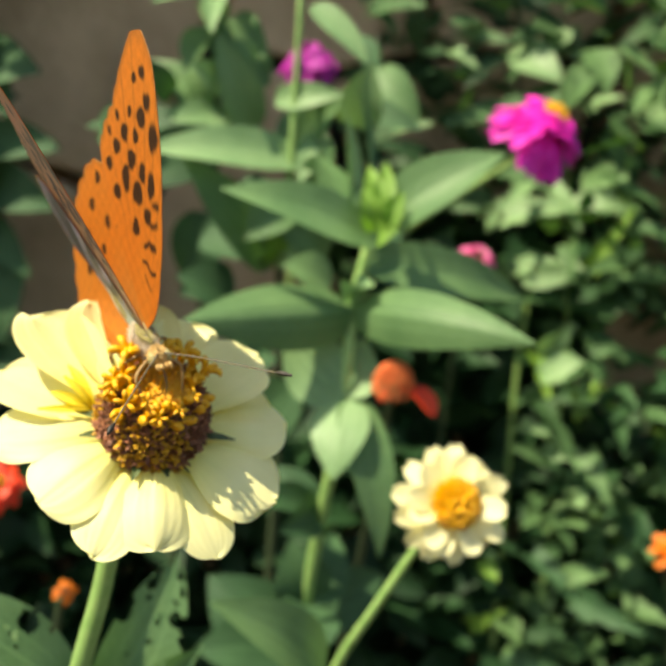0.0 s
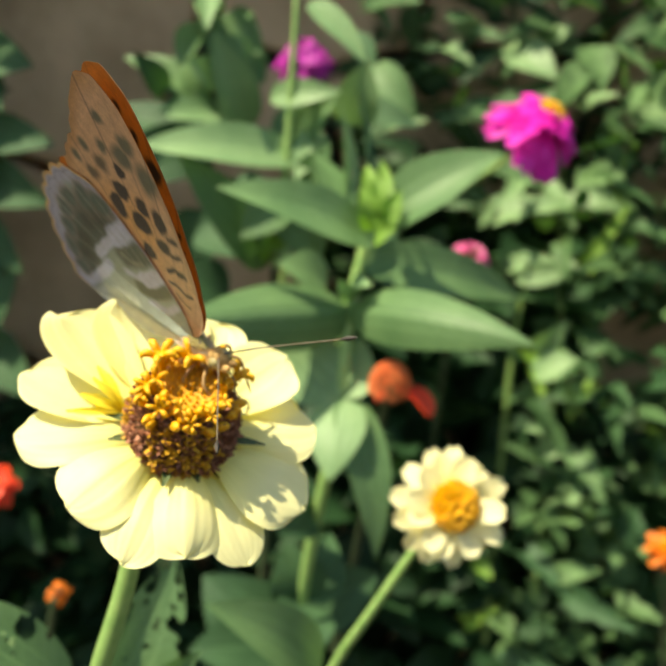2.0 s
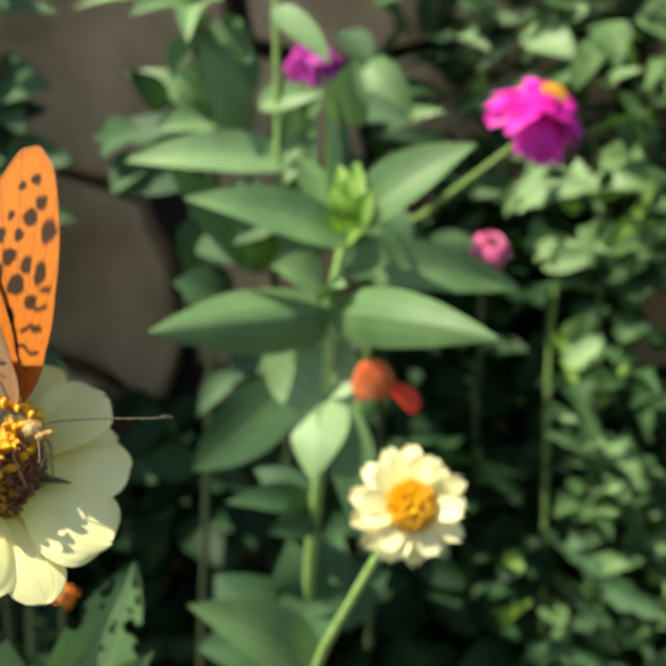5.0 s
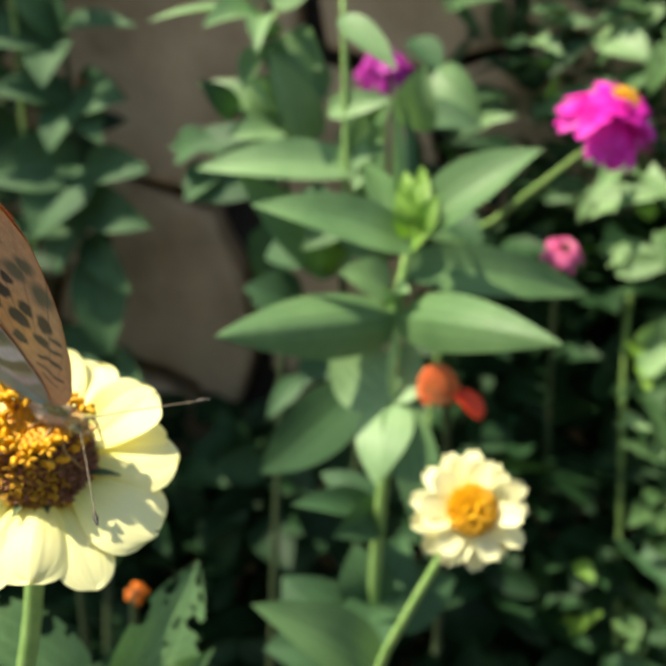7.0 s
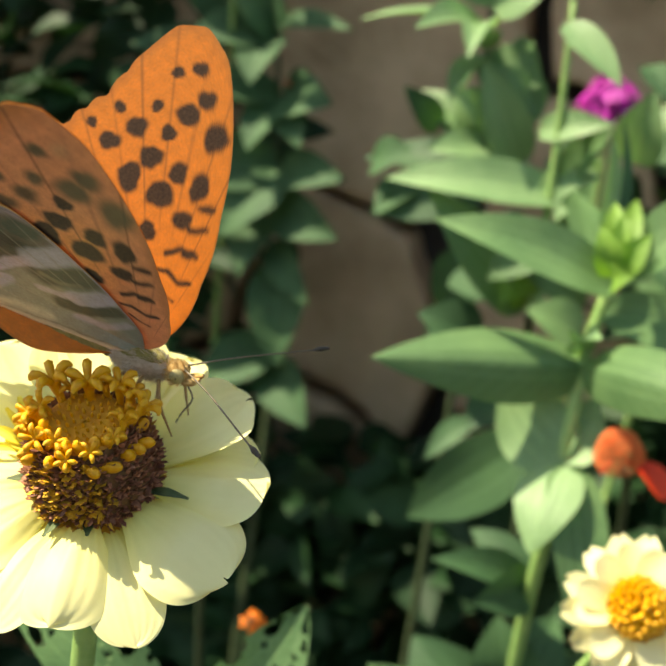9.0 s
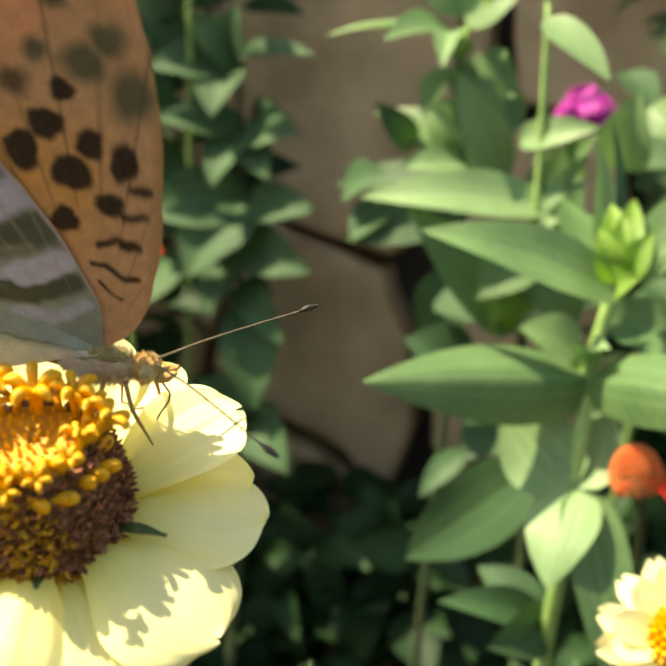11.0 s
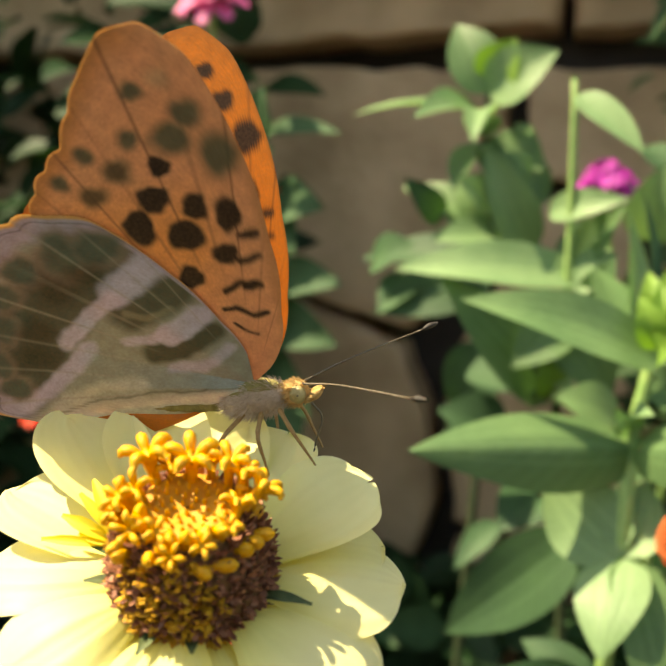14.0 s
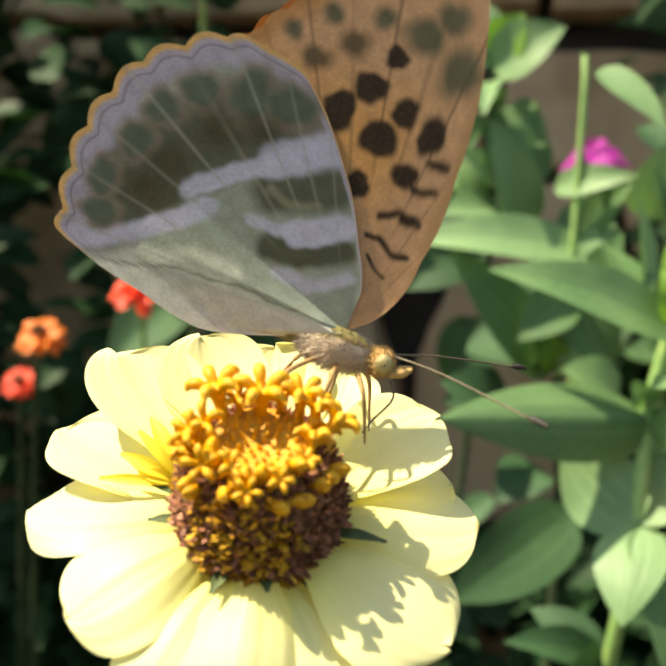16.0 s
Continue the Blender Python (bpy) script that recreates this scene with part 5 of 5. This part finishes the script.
def build_right_bush():
    root = new("garden_bush")
    tagged(root, "leafy green bush with pale sunlit leaves beside the zinnias", "bush")
    tube("stem", [(0.1470, 0.5026, 0.6663), (0.1458, 0.4678, 0.5854), (0.1456, 0.4600, 0.5244), (0.1539, 0.4521, 0.2868)], (0.001, 0.0014, 0.0016, 0.002), M_STEM, root, "", 20, 7)
    tube("stem", [(0.1602, 0.5064, 0.6764), (0.1505, 0.4815, 0.6303), (0.1225, 0.4617, 0.6045), (0.1231, 0.4632, 0.4698), (0.1271, 0.4507, 0.2875)], (0.001, 0.0012, 0.0014, 0.0016, 0.002), M_STEM, root, "", 24, 7)
    for k, (p, q, w, mat) in enumerate((
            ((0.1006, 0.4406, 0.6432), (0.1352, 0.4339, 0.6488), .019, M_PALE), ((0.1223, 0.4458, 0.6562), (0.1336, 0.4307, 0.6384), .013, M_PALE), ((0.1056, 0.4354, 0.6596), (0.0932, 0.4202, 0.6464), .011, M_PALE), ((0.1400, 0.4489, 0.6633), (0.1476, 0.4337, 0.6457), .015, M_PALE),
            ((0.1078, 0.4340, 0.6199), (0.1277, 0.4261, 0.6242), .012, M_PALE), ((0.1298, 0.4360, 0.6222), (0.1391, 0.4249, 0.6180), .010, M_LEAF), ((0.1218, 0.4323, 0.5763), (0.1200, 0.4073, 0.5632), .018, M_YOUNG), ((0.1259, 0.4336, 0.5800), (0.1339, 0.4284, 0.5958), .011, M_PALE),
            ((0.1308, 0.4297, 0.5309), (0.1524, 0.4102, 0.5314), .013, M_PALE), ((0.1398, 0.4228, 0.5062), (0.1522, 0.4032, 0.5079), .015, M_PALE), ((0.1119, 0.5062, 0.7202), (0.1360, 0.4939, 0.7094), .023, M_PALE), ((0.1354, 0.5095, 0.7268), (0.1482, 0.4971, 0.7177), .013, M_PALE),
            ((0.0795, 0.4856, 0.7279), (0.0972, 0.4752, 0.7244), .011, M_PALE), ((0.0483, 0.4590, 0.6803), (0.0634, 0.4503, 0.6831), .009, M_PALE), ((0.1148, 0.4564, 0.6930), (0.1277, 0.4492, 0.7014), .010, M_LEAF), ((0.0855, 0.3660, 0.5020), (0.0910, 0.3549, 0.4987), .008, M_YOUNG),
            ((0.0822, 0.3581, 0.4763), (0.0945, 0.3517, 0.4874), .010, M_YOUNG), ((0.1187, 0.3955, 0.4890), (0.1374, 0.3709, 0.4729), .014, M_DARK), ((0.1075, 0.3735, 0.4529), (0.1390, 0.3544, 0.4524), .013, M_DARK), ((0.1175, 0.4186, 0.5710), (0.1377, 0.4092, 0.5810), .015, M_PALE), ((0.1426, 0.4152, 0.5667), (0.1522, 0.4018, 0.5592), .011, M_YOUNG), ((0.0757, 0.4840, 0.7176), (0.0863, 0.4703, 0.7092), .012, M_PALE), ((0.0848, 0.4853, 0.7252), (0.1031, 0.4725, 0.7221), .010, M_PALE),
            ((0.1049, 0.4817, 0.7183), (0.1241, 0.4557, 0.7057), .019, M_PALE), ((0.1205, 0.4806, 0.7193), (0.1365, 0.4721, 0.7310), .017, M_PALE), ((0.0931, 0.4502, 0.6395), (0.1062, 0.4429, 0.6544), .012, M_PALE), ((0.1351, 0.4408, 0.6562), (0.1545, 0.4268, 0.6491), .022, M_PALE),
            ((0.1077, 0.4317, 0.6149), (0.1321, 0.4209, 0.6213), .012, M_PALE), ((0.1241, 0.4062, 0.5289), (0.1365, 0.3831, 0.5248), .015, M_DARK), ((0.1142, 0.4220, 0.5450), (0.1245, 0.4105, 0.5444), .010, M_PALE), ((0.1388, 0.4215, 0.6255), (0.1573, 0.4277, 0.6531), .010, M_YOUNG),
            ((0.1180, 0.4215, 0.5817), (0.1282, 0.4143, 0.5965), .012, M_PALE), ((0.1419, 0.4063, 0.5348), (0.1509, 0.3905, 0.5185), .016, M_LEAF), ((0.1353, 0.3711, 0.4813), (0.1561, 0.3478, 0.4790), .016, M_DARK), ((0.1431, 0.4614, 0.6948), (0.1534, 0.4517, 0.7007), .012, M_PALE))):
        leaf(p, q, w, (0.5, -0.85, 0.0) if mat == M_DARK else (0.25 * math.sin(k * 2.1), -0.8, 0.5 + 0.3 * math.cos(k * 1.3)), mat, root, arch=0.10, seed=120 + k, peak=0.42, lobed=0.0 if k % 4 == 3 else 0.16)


def build_foliage():
    """Crowded leaves of the bed behind: too many to count."""
    rg = random.Random(21)
    for name, label, mat, count, box, size in (
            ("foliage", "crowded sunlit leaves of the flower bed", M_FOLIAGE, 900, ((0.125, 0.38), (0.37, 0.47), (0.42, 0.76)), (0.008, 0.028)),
            ("foliage", "dense undergrowth below the flowers, deep shade painted into its leaf colour", M_FOLIAGE_SHADED, 3000, ((-0.32, 0.36), (0.45, 0.55), (0.16, 0.51)), (0.020, 0.044)),
            ("foliage", "leaves under the tall zinnias with shade painted into their colour", M_FOLIAGE_SHADED, 420, ((0.03, 0.17), (0.47, 0.555), (0.49, 0.63)), (0.022, 0.044)),
            ("foliage", "leafy growth beside the wall, shade painted into its leaf colour", M_FOLIAGE_SHADED, 520, ((-0.42, -0.165), (0.43, 0.53), (0.45, 0.82)), (0.020, 0.042)),
            # out of view at the left, added to throw shade on the lower bed
            ("foliage", "unseen tall leafy growth added at the left to shade the bed", M_FOLIAGE_SHADED, 1500, ((-0.95, -0.34), (0.30, 0.56), (0.15, 0.83)), (0.03, 0.06)),
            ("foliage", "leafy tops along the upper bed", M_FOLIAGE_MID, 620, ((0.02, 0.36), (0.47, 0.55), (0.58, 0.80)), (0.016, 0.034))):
        verts, faces = [], []
        for k in range(count):
            c = Vector([rg.uniform(*b) for b in box])
            d = Vector((rg.gauss(0, 1), rg.gauss(0, 0.8), rg.gauss(0, 0.5))).normalized()
            ln = rg.uniform(*size)
            fc = Vector((rg.gauss(0, 0.4), rg.gauss(-0.5, 0.4), rg.gauss(0.8, 0.3)))
            v, f, _ = leaf_data(c, c + d * ln, ln * rg.uniform(0.4, 0.7), fc, rg.uniform(0.02, 0.15), 0.3, 9 if mat != M_FOLIAGE_SHADED else 6, 5, seed=k, lobed=0.0 if mat == M_FOLIAGE_SHADED or k % 3 == 0 else 0.17)
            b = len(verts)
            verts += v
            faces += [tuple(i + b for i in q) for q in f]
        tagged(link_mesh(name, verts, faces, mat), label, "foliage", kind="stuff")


build_ground()
build_unseen_wall()
main_zinnia = build_main_zinnia()
butterfly, wings = build_butterfly()
build_tall_plant()
build_small_zinnia()
build_back_plants()
build_left_plant()
build_ragged_plant()
build_far_flowers()
build_right_bush()
build_foliage()
build_wall()


# ---- what moves ----
def motions():
    walk(main_zinnia, [
        (0, pose(-0.0343, 0.1301, 0.6511, 29.1, 0.4, 14.7)),
        (0.5, pose(-0.0353, 0.1277, 0.6519, 29.9, 0.3, 14.2)),
        (1, pose(-0.0341, 0.1288, 0.6519, 30.0, 0.3, 14.2)),
        (1.5, pose(-0.0307, 0.1312, 0.6525, 30.4, 0.9, 13.9)),
        (2, pose(-0.0303, 0.1300, 0.6520, 30.4, 0.8, 14.2)),
        (2.5, pose(-0.0323, 0.1325, 0.6495, 29.7, 0.5, 14.9)),
        (3, pose(-0.0353, 0.1349, 0.6454, 29.6, 0.9, 15.3)),
        (5.5, pose(-0.0388, 0.1252, 0.6498, 27.9, 0.8, 15.6)),
        (6, pose(-0.0391, 0.1290, 0.6485, 28.6, 1.0, 15.8)),
        (6.5, pose(-0.0401, 0.1266, 0.6497, 28.2, 0.6, 16.0)),
        (7, pose(-0.0404, 0.1271, 0.6496, 28.1, 0.7, 16.0)),
        (7.5, pose(-0.0384, 0.1267, 0.6502, 27.3, 0.5, 15.9)),
        (8, pose(-0.0374, 0.1281, 0.6489, 26.5, -0.3, 16.2)),
        (8.5, pose(-0.0387, 0.1201, 0.6516, 25.6, -0.9, 16.7)),
        (9, pose(-0.0377, 0.1166, 0.6525, 25.9, -2.6, 17.1)),
        (11.5, pose(-0.0367, 0.1140, 0.6539, 27.2, -1.2, 16.4)),
        (12, pose(-0.0363, 0.1141, 0.6539, 27.3, -1.2, 16.4)),
        (12.5, pose(-0.0364, 0.1133, 0.6541, 28.3, -0.9, 16.7)),
        (13, pose(-0.0361, 0.1147, 0.6544, 27.8, -1.0, 16.6)),
        (13.5, pose(-0.0361, 0.1174, 0.6536, 28.1, 0.7, 16.0)),
        (14, pose(-0.0344, 0.1174, 0.6523, 27.9, 0.7, 16.3)),
        (14.5, pose(-0.0335, 0.1165, 0.6533, 27.6, 0.6, 15.7)),
        (15, pose(-0.0335, 0.1167, 0.6537, 28.1, 0.6, 15.6)),
        (15.5, pose(-0.0412, 0.1237, 0.6508, 28.1, 0.4, 14.2)),
        (16, pose(-0.0430, 0.1141, 0.6537, 28.7, -0.8, 13.4)),
    ])
    walk(butterfly, [
        (0, pose(-0.0347, 0.1248, 0.6686, 11.2, 13.0, -61.9)),
        (0.5, pose(-0.0359, 0.1218, 0.6683, 11.3, 9.1, -66.4)),
        (1, pose(-0.0347, 0.1266, 0.6639, 11.1, 6.7, -69.1)),
        (1.5, pose(-0.0303, 0.1297, 0.6640, 11.3, 16.4, -67.6)),
        (2, pose(-0.0282, 0.1265, 0.6685, 27.6, 7.2, -49.5)),
        (2.5, pose(-0.0288, 0.1335, 0.6625, 16.4, 24.1, -34.4)),
        (3, pose(-0.0316, 0.1333, 0.6561, 12.0, 27.6, -48.3)),
        (5.5, pose(-0.0342, 0.1234, 0.6615, -7.6, -1.8, -19.7)),
        (6, pose(-0.0372, 0.1374, 0.6562, 21.3, 23.0, -6.1)),
        (6.5, pose(-0.0353, 0.1227, 0.6623, 28.1, 16.8, -23.2)),
        (7, pose(-0.0351, 0.1210, 0.6631, 26.8, 15.5, -24.0)),
        (7.5, pose(-0.0344, 0.1233, 0.6626, 26.6, 14.5, -25.6)),
        (8, pose(-0.0345, 0.1284, 0.6600, 21.7, 12.7, -26.3)),
        (8.5, pose(-0.0338, 0.1193, 0.6696, 16.5, -8.4, 0.5)),
        (9, pose(-0.0333, 0.1207, 0.6695, 15.3, 10.6, 4.3)),
        (11.5, pose(-0.0343, 0.1199, 0.6710, 23.8, 1.2, 16.5)),
        (12, pose(-0.0382, 0.1204, 0.6755, 7.5, -15.4, 29.0)),
        (12.5, pose(-0.0388, 0.1194, 0.6761, 25.9, -16.2, 22.3)),
        (13, pose(-0.0393, 0.1209, 0.6773, 26.8, -15.2, 20.0)),
        (13.5, pose(-0.0346, 0.1262, 0.6750, 21.8, -6.9, -1.6)),
        (14, pose(-0.0323, 0.1299, 0.6715, 11.5, -9.5, 5.7)),
        (14.5, pose(-0.0312, 0.1266, 0.6738, 12.1, -14.0, 7.5)),
        (15, pose(-0.0287, 0.1237, 0.6733, 7.2, 1.2, 2.9)),
        (15.5, pose(-0.0338, 0.1249, 0.6692, -8.1, 16.9, 1.8)),
        (16, pose(-0.0363, 0.1205, 0.6725, 2.6, 16.0, 6.0)),
    ])
    # seconds, half angle of the left wings, of the right wings, sweep of the forewings, of the hindwings, half angle of the left hindwing
    opening = (
        (0, 9.4, 19.9, 7.7, 21.3, 9.4), (0.5, 4.0, 0.3, 21.0, -14.6, 4.0), (1, 3.0, 0.3, 18.9, -14.2, 3.0), (1.5, 1.0, 0.3, -6.0, -8.8, 1.0),
        (2, 2.5, 0.4, -1.9, 3.0, 2.5), (2.2, 4.0, 5.0, 1.0, 0.0, 3.0), (2.5, 16.0, 10.5, 6.1, -2.0, 9.0), (2.8, 0.8, 0.8, 0.0, 6.0, 0.8),
        (3, 0.4, 0.5, -3.0, 6.1, 0.3), (5.5, 18.7, 22.6, 3.8, 0.0, 12.0), (6, 0.3, 2.5, 2.2, 0.6, 0.3), (6.5, 0.3, 0.3, -12.0, 0.0, 0.1),
        (7, 0.3, 0.3, -11.0, 0.0, 0.1), (7.5, 0.3, 0.3, -10.0, 0.0, 0.1), (8, 0.3, 0.3, -9.0, 0.0, 0.1), (8.2, 1.0, 1.0, -6.0, 0.0, 0.4),
        (8.5, 42.0, 70.0, 5.0, 0.0, 42.0), (8.7, 38.0, 52.0, 5.0, 0.0, 38.0), (9, 31.6, 28.6, 1.0, 0.0, 31.6), (11.5, 0.3, 0.3, -5.0, 0.0, 0.1),
        (12, 64.2, 58.7, -0.0, 0.0, 64.2), (12.5, 9.5, 23.3, -8.0, 0.0, 3.8), (13, 10.2, 26.8, -9.0, 0.0, 4.1), (13.5, 30.6, 32.5, -1.0, 0.0, 30.6),
        (14, 17.3, 16.9, -4.0, 0.0, 6.9), (14.5, 20.0, 17.8, -3.0, 0.0, 8.0), (15, 0.3, 0.3, 0.0, 0.0, 0.1), (15.5, 0.3, 0.3, -1.0, 0.0, 0.1),
        (16, 0.3, 0.3, -2.0, 0.0, 0.1),
    )
    for side, fore, wing in wings:
        rows = []
        for t, left, right, sweep, back, hind in opening:
            half = right if side < 0 else left if fore else hind
            turn = sweep + (2.2 if side > 0 else 0) if fore else back
            rows.append((t, pose(0, side * 0.00015, 0, -side * half, 0, 0) @ pose(0, 0, 0, 0, -turn, 0)))
        walk(wing, rows)


motions()
